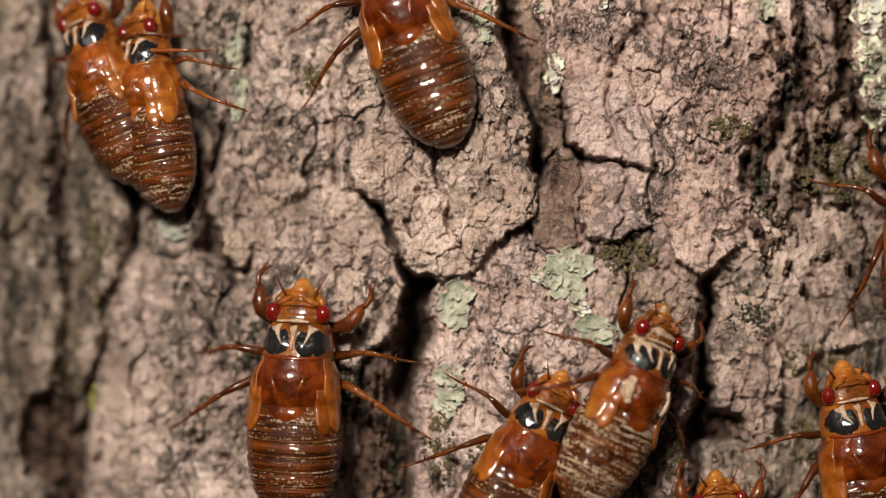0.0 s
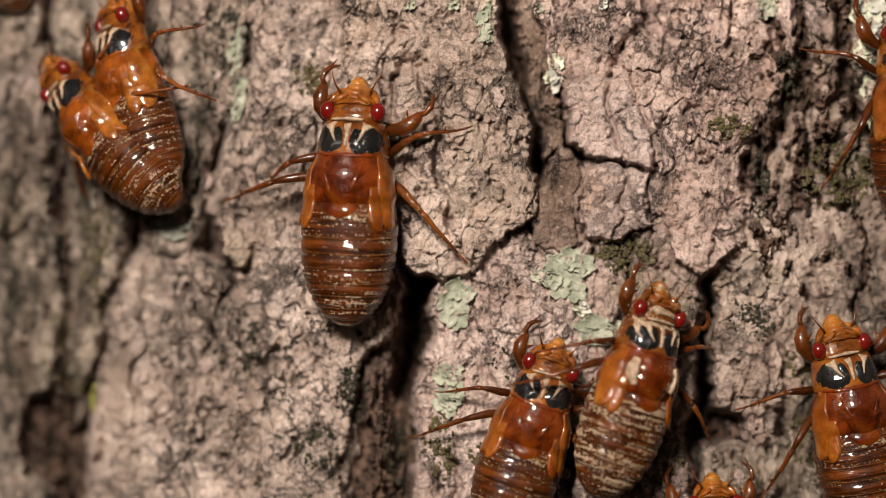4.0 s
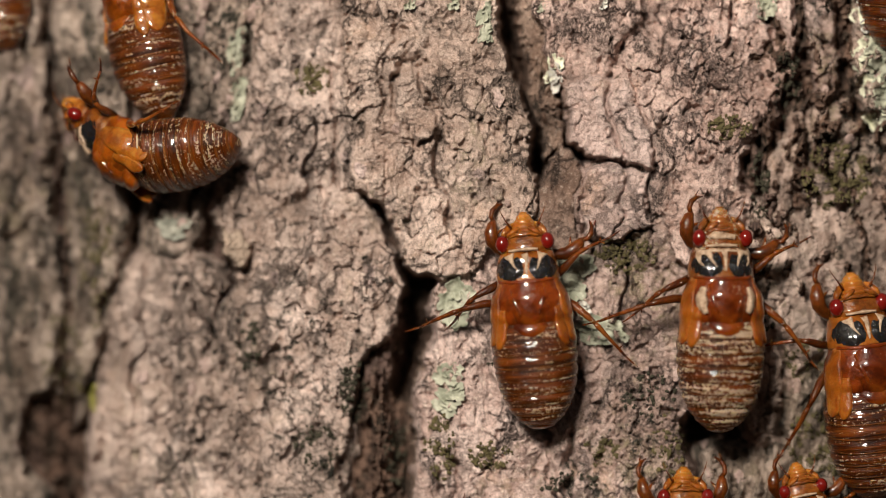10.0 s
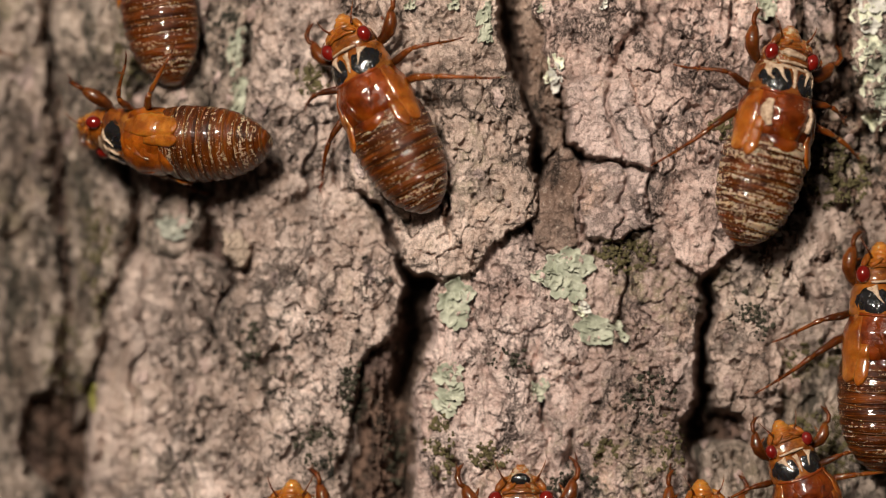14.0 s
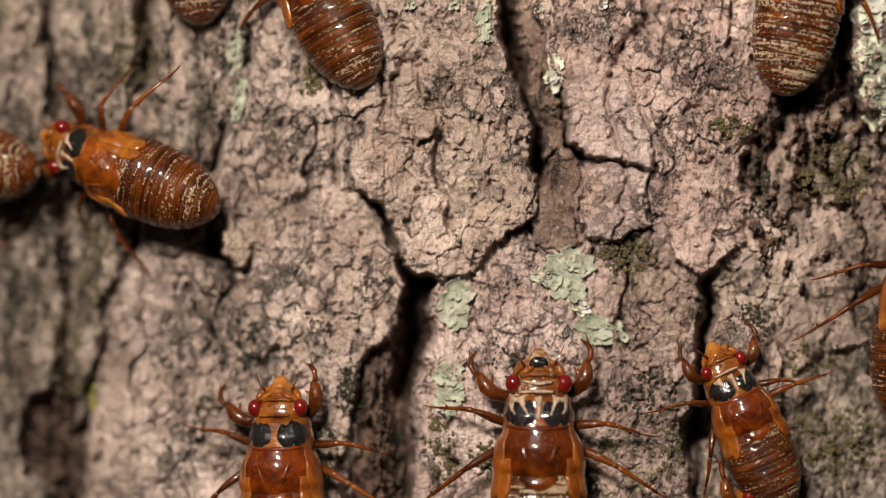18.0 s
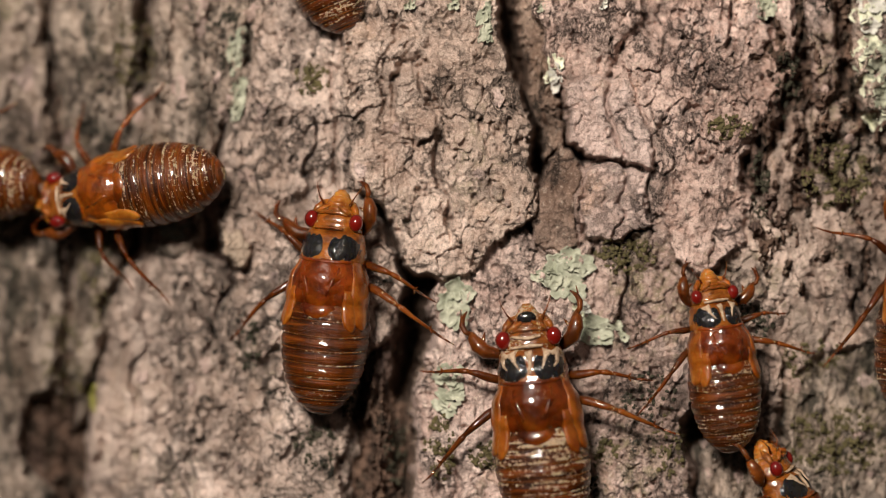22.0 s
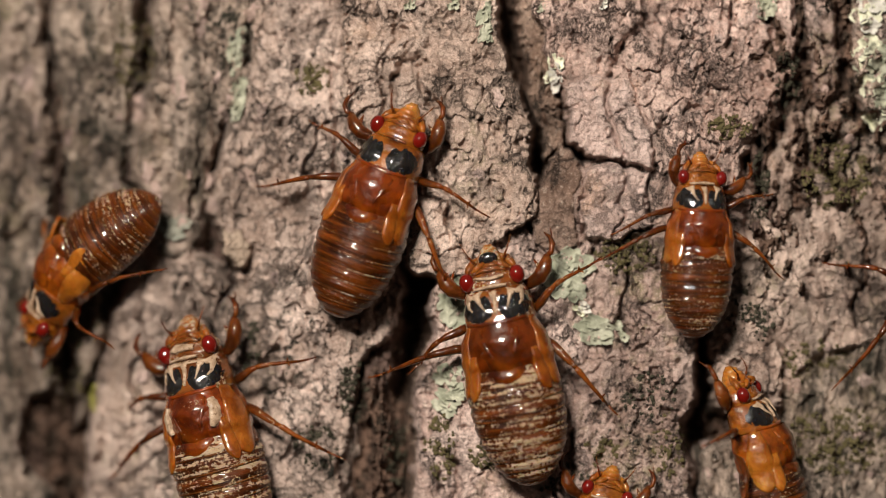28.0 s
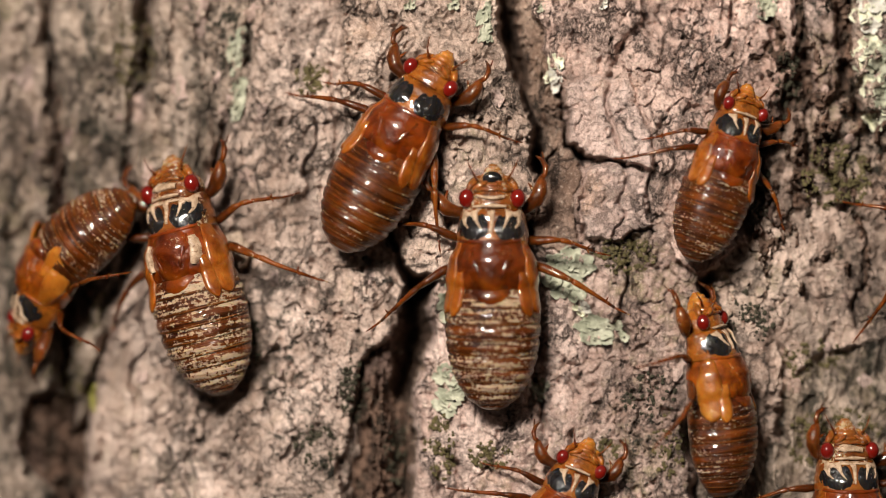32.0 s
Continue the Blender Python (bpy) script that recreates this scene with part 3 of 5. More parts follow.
def build_trunk():
    tree = tagged(new("tree_trunk"), "upright oak trunk with deeply furrowed pinkish grey bark plates", "tree trunk")
    tree.location = (X_AXIS, R_TRUNK, 0)
    gx, gy, gz = spot(gu, gv, FRONT)
    verts = np.stack([gx - X_AXIS, gy - R_TRUNK, gz], -1).reshape(-1, 3)
    rows, cols = gu.shape
    idx = np.arange(rows * cols).reshape(rows, cols)
    quads = np.stack([idx[1:, :-1], idx[1:, 1:], idx[:-1, 1:], idx[:-1, :-1]], -1).reshape(-1, 4)
    owner = OWN[:-1, :-1].ravel()
    for i in range(-1, len(PLATES)):
        f = quads[owner == i]
        if not len(f):
            continue
        used, inv = np.unique(f, return_inverse=True)
        name, mat, label = ("inner_bark", M_INNER, "dark brown fibrous inner bark in the furrows") if i < 0 else (PLATES[i][0], PLATES[i][1], PLATES[i][5])
        ob = new(name, mesh_of(name, verts[used], inv.reshape(-1, 4), mat))
        ob.parent = tree
        tagged(ob, label)
    # the rest of the trunk, all round and from the ground up
    na, nz = 240, 300
    ang, zz = np.meshgrid(np.arange(na) / na * 2 * np.pi, np.concatenate([np.linspace(0, 1.05, 90), np.linspace(1.06, 1.34, 60), np.linspace(1.36, 4.0, 150)]))
    ridge = fbm(12 * np.cos(ang) + 40, 12 * np.sin(ang) + zz * 6 + 40, 2, 4) + 0.6 * np.abs(fbm(ang * 9, zz * 9, 4, 3))
    rad = R_TRUNK - 0.004 + 0.007 * ridge + 0.06 * np.exp(-zz / 0.12) - 0.012 * zz
    turn = np.abs((ang - 1.5 * np.pi + 0.06 + np.pi) % (2 * np.pi) - np.pi)
    rad = rad - 0.016 * (1 - smooth(turn, 0.48, 0.60)) * (1 - smooth(np.abs(zz - ZC), 0.03, 0.05)) * 1.0
    rad = np.where((turn < 0.50) & (np.abs(zz - ZC) < 0.04), R_TRUNK - 0.016, rad)
    co = np.stack([rad * np.cos(ang), rad * np.sin(ang), zz], -1).reshape(-1, 3)
    ix = np.arange(nz * na).reshape(nz, na)
    nx = np.roll(ix, -1, 1)
    q = np.stack([ix[:-1], nx[:-1], nx[1:], ix[1:]], -1).reshape(-1, 4)
    ob = new("outer_bark", mesh_of("outer_bark", co, q, M_MOSSY))
    ob.parent = tree
    # sawn top, far above
    top = co[-na:]
    crown = np.concatenate([top, top * (0.5, 0.5, 1) + (0, 0, 0.01), top * (0.02, 0.02, 1) + (0, 0, 0.012)])
    i = np.arange(na)
    j = (i + 1) % na
    ob = new("top", mesh_of("top", crown, np.concatenate([np.stack([i + k * na, j + k * na, j + (k + 1) * na, i + (k + 1) * na], -1) for k in (0, 1)]), M_INNER))
    ob.parent = tree
    return tree


def bark_scale(tree, u, v, ru, rv, mat, rng):
    """A thin loose scale of bark with a broken outline, one edge lifted."""
    n = 11
    base = Vector((X_AXIS, R_TRUNK, 0))
    lift = [0.15 + 0.35 * rng.random() for _ in range(2)]
    tilt = rng.random() * 6.283
    rad = [0.62 + 0.42 * rng.random() for _ in range(n)]
    verts = [Vector(spot(u, v, mellow(u, v) + 0.45 * MM)) - base]
    for f, sink in ((0.62, 0.0), (1.0, 0.0), (0.97, 0.55)):
        for i in range(n):
            a = 2 * math.pi * i / n
            pu, pv = u + ru * rad[i] * f * math.cos(a), v + rv * rad[i] * f * math.sin(a)
            up = 0.32 + lift[0] * f * math.cos(a - tilt) + 0.12 * rng.random() - sink - (0.12 if f == 1.0 else 0)
            verts.append(Vector(spot(pu, pv, mellow(pu, pv) + up * MM)) - base)
    faces = [(0, 1 + i, 1 + (i + 1) % n) for i in range(n)]
    for q in (0, 1):
        faces += [(1 + q * n + i, 1 + (q + 1) * n + i, 1 + (q + 1) * n + (i + 1) % n, 1 + q * n + (i + 1) % n) for i in range(n)]
    me = bpy.data.meshes.new("bark_scale")
    me.from_pydata(verts, [], faces)
    me.materials.append(mat)
    ob = new("bark_scale", me)
    ob.parent = tree


def build_scales(tree):
    rng = random.Random(11)
    made = 0
    while made < 260:
        u, v = rng.uniform(-20, 1590), rng.uniform(-20, 900)
        i, j = int((v - V0) / STEP), int((u - U0) / STEP)
        k = OWN[i, j]
        if k < 0 or PLATES[k][3] < 8 or float(vnoise(np.float64(u / 90), np.float64(v / 90), 6)) < (-0.2 if u < 420 or u > 1250 else 0.02):
            continue
        s = rng.uniform(6, 17)
        bark_scale(tree, u, v, s, s * rng.uniform(0.9, 2.0 if u < 420 else 1.4), rng.choice((PLATES[k][1], M_SLAB, PLATES[k][1])), rng)
        made += 1


def build_ground():
    m, nt, b = material("forest_soil", 0.95)
    v = coords(nt)
    nt.links.new(n_mix(nt, n_noise(nt, v, 9, 6), (0.05, 0.035, 0.022), (0.14, 0.10, 0.06)), b.inputs["Base Color"])
    n_bump(nt, b, n_noise(nt, v, 30, 5), 0.8, 0.03)
    n = 80
    s = np.sinh(np.linspace(-6, 6, n)) / np.sinh(6) * 400
    x, y = np.meshgrid(s, s)
    z = 0.03 * fbm(x / 2, y / 2, 1, 3) - 0.02
    ix = np.arange(n * n).reshape(n, n)
    q = np.stack([ix[:-1, :-1], ix[:-1, 1:], ix[1:, 1:], ix[1:, :-1]], -1).reshape(-1, 4)
    tagged(new("ground", mesh_of("ground", np.stack([x, y, z], -1).reshape(-1, 3), q, m)), "dark woodland soil round the foot of the trunk", "ground", kind="structure")


build_scales(build_trunk())
build_ground()


# ---- lichens and moss ----
def lobe(u, v, ru, rv, turn, rng, curl):
    """One leafy lobe of lichen, draped over the bark, with a lifted wavy rim and a thick edge."""
    n, rings = 36, 6
    k1, k2, p1, p2 = rng.choice((3, 4, 5)), rng.choice((7, 8, 9)), rng.random() * 6, rng.random() * 6
    verts, faces = [], []

    def put(a, f, lift):
        r = f * (0.84 + 0.10 * math.sin(k1 * a + p1) + 0.07 * math.sin(k2 * a + p2))
        x, y = ru * r * math.cos(a), rv * r * math.sin(a)
        pu, pv = u + x * math.cos(turn) - y * math.sin(turn), v + x * math.sin(turn) + y * math.cos(turn)
        verts.append(spot(pu, pv, mellow(pu, pv) + lift * MM))

    put(0, 0, 0.35)
    for q in range(1, rings + 1):
        f = q / rings
        for i in range(n):
            a = 2 * math.pi * i / n
            put(a, f, 0.30 + curl * f ** 3 * (0.7 + 0.6 * math.sin(3 * a + p2)) + 0.05 * math.sin(11 * a + 7 * f))
    for i in range(n):
        put(2 * math.pi * i / n, 0.93, -0.45)
    tri = [(0, 1 + i, 1 + (i + 1) % n) for i in range(n)]
    for q in range(rings):
        for i in range(n):
            a, b = 1 + q * n + i, 1 + q * n + (i + 1) % n
            faces.append((a, a + n, b + n, b))
    return verts, tri, faces


def lichen(u, v, ru, rv, count, mats, label, seed):
    rng = random.Random(seed)
    base = Vector(spot(u, v, mellow(u, v)))
    thing = tagged(new("lichen"), label, "lichen", "lichens on the bark")
    thing.location = base
    for k in range(count):
        a = 2 * math.pi * (k + rng.random() * 0.5) / count
        f = 0.0 if k == 0 else 0.62
        size = 0.66 if k == 0 else 0.42 + 0.16 * rng.random()
        verts, tri, faces = lobe(u + f * ru * math.cos(a), v + f * rv * math.sin(a), ru * size, rv * size, rng.random() * 0.6, rng, 0.25 + 0.3 * rng.random())
        me = bpy.data.meshes.new("lobe")
        me.from_pydata([Vector(p) - base for p in verts], [], tri + faces)
        me.polygons.foreach_set("use_smooth", [True] * len(me.polygons))
        me.materials.append(rng.choice(mats))
        ob = new("lobe", me)
        ob.parent = thing


DULL = [lichen_material("lichen_dull", (0.20, 0.20, 0.165), (0.33, 0.32, 0.27))]
SAGE, PALE, WHITE = [M_LICHEN], [M_LICHEN2, M_LICHEN], [M_LICHEN3, M_LICHEN2]
LICHENS = [
    (1008, 488, 52, 48, 7, SAGE, "grey-green leafy lichen with lobed edges"), (962, 486, 26, 16, 3, SAGE, "small grey-green leafy lichen tuft"),
    (1062, 586, 50, 26, 6, SAGE, "grey-green leafy lichen with a pale rim"), (1106, 598, 15, 14, 2, PALE, "small yellow-green lichen lobes"),
    (1034, 548, 22, 13, 4, WHITE, "whitish crumbly lichen on bark"), (810, 538, 38, 42, 6, SAGE, "sage green leafy lichen under a bark plate"),
    (800, 668, 32, 26, 5, SAGE, "pale green leafy lichen on bark"), (796, 712, 34, 26, 5, SAGE, "grey-green leafy lichen on bark"),
    (982, 130, 20, 34, 5, WHITE, "pale lichen flake at the edge of a fissure"), (955, 690, 24, 20, 4, SAGE, "thin grey-green lichen on bark"),
    (866, 38, 22, 40, 6, SAGE, "grey-green powdery lichen on bark"), (420, 92, 20, 44, 5, SAGE, "dull grey-green lichen on bark"), (424, 176, 18, 40, 5, SAGE, "grey-green leafy lichen with a white curled edge"),
    (308, 402, 34, 22, 6, DULL, "blue-grey leafy lichen on bark"), (1548, 100, 42, 38, 6, PALE, "pale green leafy lichen on bark"),
    (1556, 158, 34, 34, 5, PALE, "pale green leafy lichen on bark"), (1560, 210, 32, 26, 4, PALE, "pale green leafy lichen on bark"),
    (1542, 26, 38, 32, 5, WHITE, "whitish green lichen on bark"), (728, 10, 14, 14, 3, PALE, "small pale lichen on bark"), (1362, 16, 26, 22, 4, SAGE, "grey-green lichen on the bark"),
    (806, 10, 14, 14, 3, SAGE, "small grey-green lichen on bark"), (960, 14, 12, 12, 3, SAGE, "small grey-green lichen on bark"), (1070, 10, 10, 12, 3, WHITE, "small whitish lichen on bark"),
]
for k, (lu, lv, lr, ls, count, mats, label) in enumerate(LICHENS):
    lichen(lu, lv, lr, ls, count, mats, label, 40 + k)


def moss(u, v, ru, rv, count, mat, label, seed, grain=3.2):
    """A patch of many small moss grains and tufts."""
    rng = random.Random(seed)
    ico = bmesh.new()
    bmesh.ops.create_icosphere(ico, subdivisions=1, radius=1)
    unit = [tuple(q.co) for q in ico.verts]
    cells = [tuple(q.index for q in f.verts) for f in ico.faces]
    ico.free()
    verts, faces = [], []
    for _ in range(count):
        a, r = rng.random() * 6.283, rng.random() ** 0.6
        pu, pv = u + ru * r * math.cos(a), v + rv * r * math.sin(a)
        if vnoise(np.float64(pu / 14), np.float64(pv / 14), 3) < -0.08:
            continue
        s = grain * U * (0.4 + 0.9 * rng.random())
        c = spot(pu, pv, surface(pu, pv) + 0.4 * s)
        sx, sy, sz = s * (0.5 + rng.random()), s * (0.6 + rng.random()), s * (0.5 + rng.random())
        n0 = len(verts)
        verts += [(c[0] + q[0] * sx * (0.8 + 0.4 * rng.random()), c[1] + q[1] * sy, c[2] + q[2] * sz * (0.8 + 0.4 * rng.random())) for q in unit]
        faces += [tuple(n0 + i for i in f) for f in cells]
    me = bpy.data.meshes.new("moss")
    me.from_pydata(verts, [], faces)
    me.materials.append(mat)
    tagged(new("moss", me), label, "moss", kind="stuff")


for k, (mu, mv, mr, ms, count, mat, label) in enumerate([
    (1480, 312, 62, 62, 900, M_MOSS, "dark olive moss patch on the bark"), (552, 142, 32, 30, 260, M_MOSS, "olive moss in a hollow of the bark"),
    (1108, 452, 56, 34, 420, M_MOSS, "olive and black moss on low bark"), (1480, 780, 90, 60, 800, M_MOSS, "olive moss on a dark ledge of bark"),
    (868, 806, 40, 24, 200, M_MOSS, "thin dark moss"), (1062, 800, 34, 26, 180, M_MOSS, "thin dark moss"), (1290, 226, 40, 22, 200, M_MOSS, "thin dark moss"),
    (166, 704, 8, 26, 60, M_MOSS2, "bright yellow-green moss tuft"), (240, 100, 36, 90, 380, M_MOSS, "olive moss in a furrow"), (170, 470, 30, 110, 380, M_MOSS, "olive moss in a furrow"),
    (628, 690, 26, 60, 320, M_MOSS3, "black-green moss crust on the broken edge of a plate"), (700, 800, 20, 60, 160, M_MOSS3, "black-green moss crust in a furrow"),
    (1395, 150, 22, 70, 320, M_MOSS3, "black-green moss crust in a furrow"), (1345, 330, 20, 60, 260, M_MOSS3, "black-green moss crust in a furrow"),
    (1150, 700, 50, 40, 150, M_MOSS3, "black-green moss specks on pale bark"), (900, 640, 40, 30, 80, M_MOSS3, "black-green moss specks on pale bark"),
    (780, 790, 30, 60, 260, M_MOSS, "olive moss along a furrow"), (1000, 850, 60, 26, 140, M_MOSS3, "black-green moss specks on pale bark"), (1185, 790, 30, 60, 140, M_MOSS, "olive moss along a furrow"),
    (560, 790, 40, 40, 240, M_MOSS3, "black-green moss specks on pale bark"), (440, 610, 24, 50, 180, M_MOSS3, "black-green moss specks on pale bark"), (1330, 560, 40, 50, 140, M_MOSS3, "black-green moss specks on bark"),
    (1440, 640, 60, 40, 300, M_MOSS, "dark moss on the bark"), (110, 640, 40, 90, 300, M_MOSS, "dark olive moss in a furrow"),
]):
    moss(mu, mv, mr, ms, count, mat, label, 90 + k)


# ---- the cicada nymphs ----


def part(name, bm, mat, parent, label="", at=(0, 0, 0)):
    me = bpy.data.meshes.new(name)
    for f in bm.faces:
        f.smooth = True
    bm.to_mesh(me)
    bm.free()
    me.materials.append(mat)
    ob = new(name, me)
    ob.parent = parent
    ob.location = at
    return tagged(ob, label) if label else ob


def loft(rings, close=True):
    """A skin over rings of points, all with the same count, capped at both ends."""
    bm = bmesh.new()
    vs = [[bm.verts.new(p) for p in r] for r in rings]
    n = len(vs[0])
    for a, b in zip(vs, vs[1:]):
        for i in range(n):
            bm.faces.new((a[i], a[(i + 1) % n], b[(i + 1) % n], b[i]))
    if close:
        bm.faces.new(vs[0][::-1])
        bm.faces.new(vs[-1])
    bmesh.ops.recalc_face_normals(bm, faces=bm.faces)
    return bm


def ring(y, half, low, top, n=26, flat=0.85, tilt=0.0):
    """A cross-section of the body: half-width, underside, back; in mm."""
    pts = []
    mid = (low + top) / 2 - 0.15 * (top - low)
    for i in range(n):
        a = 2 * math.pi * i / n
        c, s = math.cos(a), math.sin(a)
        x = half * math.copysign(abs(c) ** flat, c)
        z = mid + ((top - mid) if s > 0 else (mid - low)) * math.copysign(abs(s) ** 0.9, s)
        pts.append((x * MM, (y + tilt * (z - mid)) * MM, z * MM))
    return pts


def tube(path, n=8):
    """A limb through points (x, y, z, radius), in mm."""
    rings = []
    P = [Vector(p[:3]) for p in path]
    for i, p in enumerate(P):
        d = (P[min(i + 1, len(P) - 1)] - P[max(i - 1, 0)]).normalized()
        s = d.cross(Vector((0, 0, 1)))
        s = s.normalized() if s.length > 1e-4 else Vector((1, 0, 0))
        t = s.cross(d)
        rings.append([(p + (s * math.cos(a) + t * math.sin(a)) * path[i][3]) * MM for a in [2 * math.pi * k / n for k in range(n)]])
    return loft(rings)


def ball(rx, ry, rz, at=(0, 0, 0), seg=18):
    bm = bmesh.new()
    bmesh.ops.create_uvsphere(bm, u_segments=seg, v_segments=seg // 2 + 2, radius=1)
    bmesh.ops.transform(bm, matrix=Matrix.Translation(Vector(at) * MM) @ Matrix.Diagonal((rx * MM, ry * MM, rz * MM, 1)), verts=bm.verts)
    return bm


def spline(stops, y):
    """Smooth value at y between stops (y, value...), in falling y."""
    for a, b in zip(stops, stops[1:]):
        if b[0] <= y <= a[0]:
            t = (a[0] - y) / (a[0] - b[0])
            t = t * t * (3 - 2 * t)
            return [p + (q - p) * t for p, q in zip(a[1:], b[1:])]
    return list(stops[-1][1:]) if y < stops[-1][0] else list(stops[0][1:])


def abdomen_at(y):
    """Half-width, underside and back of the abdomen at y, in mm."""
    if y > -8:
        f = (-5 - y) / 3
        return [4.2 + 0.45 * f, 1.6 - 0.8 * f, 7.2 + 0.7 * f]
    t = min((-8 - y) / 10.5, 0.9995)
    return [4.7 * (1 - t ** 2.9) ** 0.60, 0.8 - 0.3 * math.sin(math.pi * t) + 1.6 * t ** 4, 2.4 + 5.5 * (1 - t ** 2.3) ** 0.60]


WAIST = (0, -6.0 * MM, 4.2 * MM)


def build_nymph(kind):
    shell, belly = SHELLS[kind]
    faces = M_FACE2 if kind in ("muddy", "spotted") else M_FACE
    root = tagged(new("cicada_nymph"), "amber brown cicada nymph climbing the bark", "insect", "cicada nymphs on the trunk")

    def shifted(bm):
        bmesh.ops.translate(bm, vec=-Vector(WAIST), verts=bm.verts)
        return bm

    # abdomen: an inner body with one overlapping plate for each segment
    core = part("abdomen", shifted(loft([ring(y, h * 0.95, lo + 0.15, to - 0.25) for y, (h, lo, to) in [(-4.4 - 0.49 * k, abdomen_at(-4.4 - 0.49 * k)) for k in range(27)]])), belly, root, at=WAIST)
    y, step = -5.9, 1.78
    for k in range(9):
        end = max(y - step * 1.06, -18.48)
        rings = []
        for j in range(11):
            t = j / 10
            yy = y + (end - y) * t
            h, lo, to = abdomen_at(yy)
            swell = -0.04 + 0.17 * math.sin(math.pi * min(1, t * 0.8)) ** 1.5 + 0.07 * math.exp(-((t - 0.42) / 0.10) ** 2) - (0.25 if j == 10 else 0)
            rings.append(ring(yy, h + swell, lo + 0.05, to + swell, 30, tilt=-0.10))
        part("abdomen_segment", shifted(loft(rings)), belly, core)
        # the thin pale hem of the segment
        hem = []
        for j, up in enumerate((-0.12, 0.09, 0.13, 0.09, -0.12)):
            yy = max(end + 0.34 - 0.09 * j, -18.45)
            h, lo, to = abdomen_at(yy)
            hem.append(ring(yy, h + up, lo + 0.1, to + up, 30, tilt=-0.10))
        part("segment_hem", shifted(loft(hem)), M_RIM, core, "thin pale hem of an abdominal segment")
        y -= step
        step *= 0.945
    # thorax: back shield, pronotum with two black patches
    T = [(0.2, 3.25, 1.6, 6.4), (-1.6, 3.55, 1.4, 7.2), (-3.6, 4.3, 1.2, 7.8), (-5.6, 4.5, 1.2, 7.7), (-6.7, 4.2, 1.6, 7.3)]
    thorax = part("thorax", loft([ring(yy, *spline(T, yy)) for yy in [-1.5 - 0.36 * k for k in range(15)]]), shell, root)
    for s in (-1, 1):
        part("back_ridge", tube([(s * 1.9, -2.2, 6.95, 0.12), (s * 1.6, -3.6, 7.65, 0.28), (s * 1.1, -5.0, 7.85, 0.24), (s * 0.9, -6.3, 7.6, 0.1)]), shell, thorax)
    part("scutum_edge", loft([ring(yy, h, 4.5, to, tilt=-0.25) for yy, h, to in ((-5.6, 2.2, 7.6), (-6.3, 2.5, 7.98), (-6.9, 2.2, 8.0), (-7.4, 1.6, 7.8), (-7.7, 1.0, 7.4))]), shell, thorax)
    Q = [(1.8, 3.0, 1.8, 5.7), (0.9, 3.3, 1.7, 6.3), (-0.6, 3.55, 1.6, 6.75), (-1.8, 3.6, 1.5, 7.0)]
    prono = part("pronotum", loft([ring(yy, h + 0.05, lo, to + 0.08) for yy, (h, lo, to) in [(yy, spline(Q, yy)) for yy in [1.7 - 0.24 * k for k in range(15)]]]), faces, root, "tan collar with two black patches")
    for s in (-1, 1):
        bm = bmesh.new()
        nu, nv = 12, 8
        grid = []
        for i in range(nu + 1):
            col = []
            for j in range(nv + 1):
                a, b = i / nu, j / nv
                a2, b2 = 2 * a - 1, 2 * b - 1
                e = 1 - 0.22 * b2 * b2
                f = 1 - 0.30 * a2 * a2
                yy = -0.1 + 1.42 * b2 * f + 0.14 * math.sin(5 * a2 + s)
                h, lo, to = spline(Q, yy)
                x = s * (0.26 + (1.58 + 1.58 * a2 * e))
                c = min(abs(x) / (h + 0.05), 0.985)
                mid = (lo + to) / 2 - 0.15 * (to - lo)
                z = mid + (to + 0.08 - mid) * (1 - c ** 2.35) ** 0.45 + 0.16 * (1 - a2 ** 4) * (1 - b2 ** 4) + 0.04 * math.sin(9 * a2 + 3 * b2)
                col.append(bm.verts.new((x * MM, yy * MM, (z - 0.02) * MM)))
            grid.append(col)
        for i in range(nu):
            for j in range(nv):
                bm.faces.new((grid[i][j], grid[i + 1][j], grid[i + 1][j + 1], grid[i][j + 1]))
        bmesh.ops.recalc_face_normals(bm, faces=bm.faces)
        part("black_patch", bm, M_BLACK, prono, "glossy black patch")
    def on_back(stops, x, yy, up):
        h, lo, to = spline(stops, yy)
        mid = (lo + to) / 2 - 0.15 * (to - lo)
        c = min(abs(x) / (h + 0.05), 0.985)
        return (x * MM, yy * MM, (mid + (to + 0.08 - mid) * (1 - c ** 2.35) ** 0.45 + up) * MM)

    def crust(name, stops, spots, parent, label, mat=M_CRUST, thick=0.16):
        """A ragged crust of mud that follows the back, along points (x, y, half-width)."""
        rng = random.Random(len(spots) * 7 + int(spots[0][0] * 100))
        rows = []
        for (ax, ay, aw), (bx, by, bw) in zip(spots, spots[1:]):
            d = math.hypot(bx - ax, by - ay)
            for q in range(4):
                t = q / 4
                w = (aw + (bw - aw) * t) * (0.8 + 0.4 * rng.random())
                x, yy = ax + (bx - ax) * t, ay + (by - ay) * t
                nx_, ny_ = -(by - ay) / d, (bx - ax) / d
                rows.append([on_back(stops, x + nx_ * w * k, yy + ny_ * w * k, thick * (1 - abs(k) ** 3) * (0.8 + 0.4 * rng.random()) - (0.12 if abs(k) == 1 else 0)) for k in (-1, -0.8, -0.35, 0.1, 0.5, 0.85, 1)])
        bm = bmesh.new()
        vs = [[bm.verts.new(p) for p in r] for r in rows]
        for p, q in zip(vs, vs[1:]):
            for i in range(6):
                bm.faces.new((p[i], p[i + 1], q[i + 1], q[i]))
        bmesh.ops.recalc_face_normals(bm, faces=bm.faces)
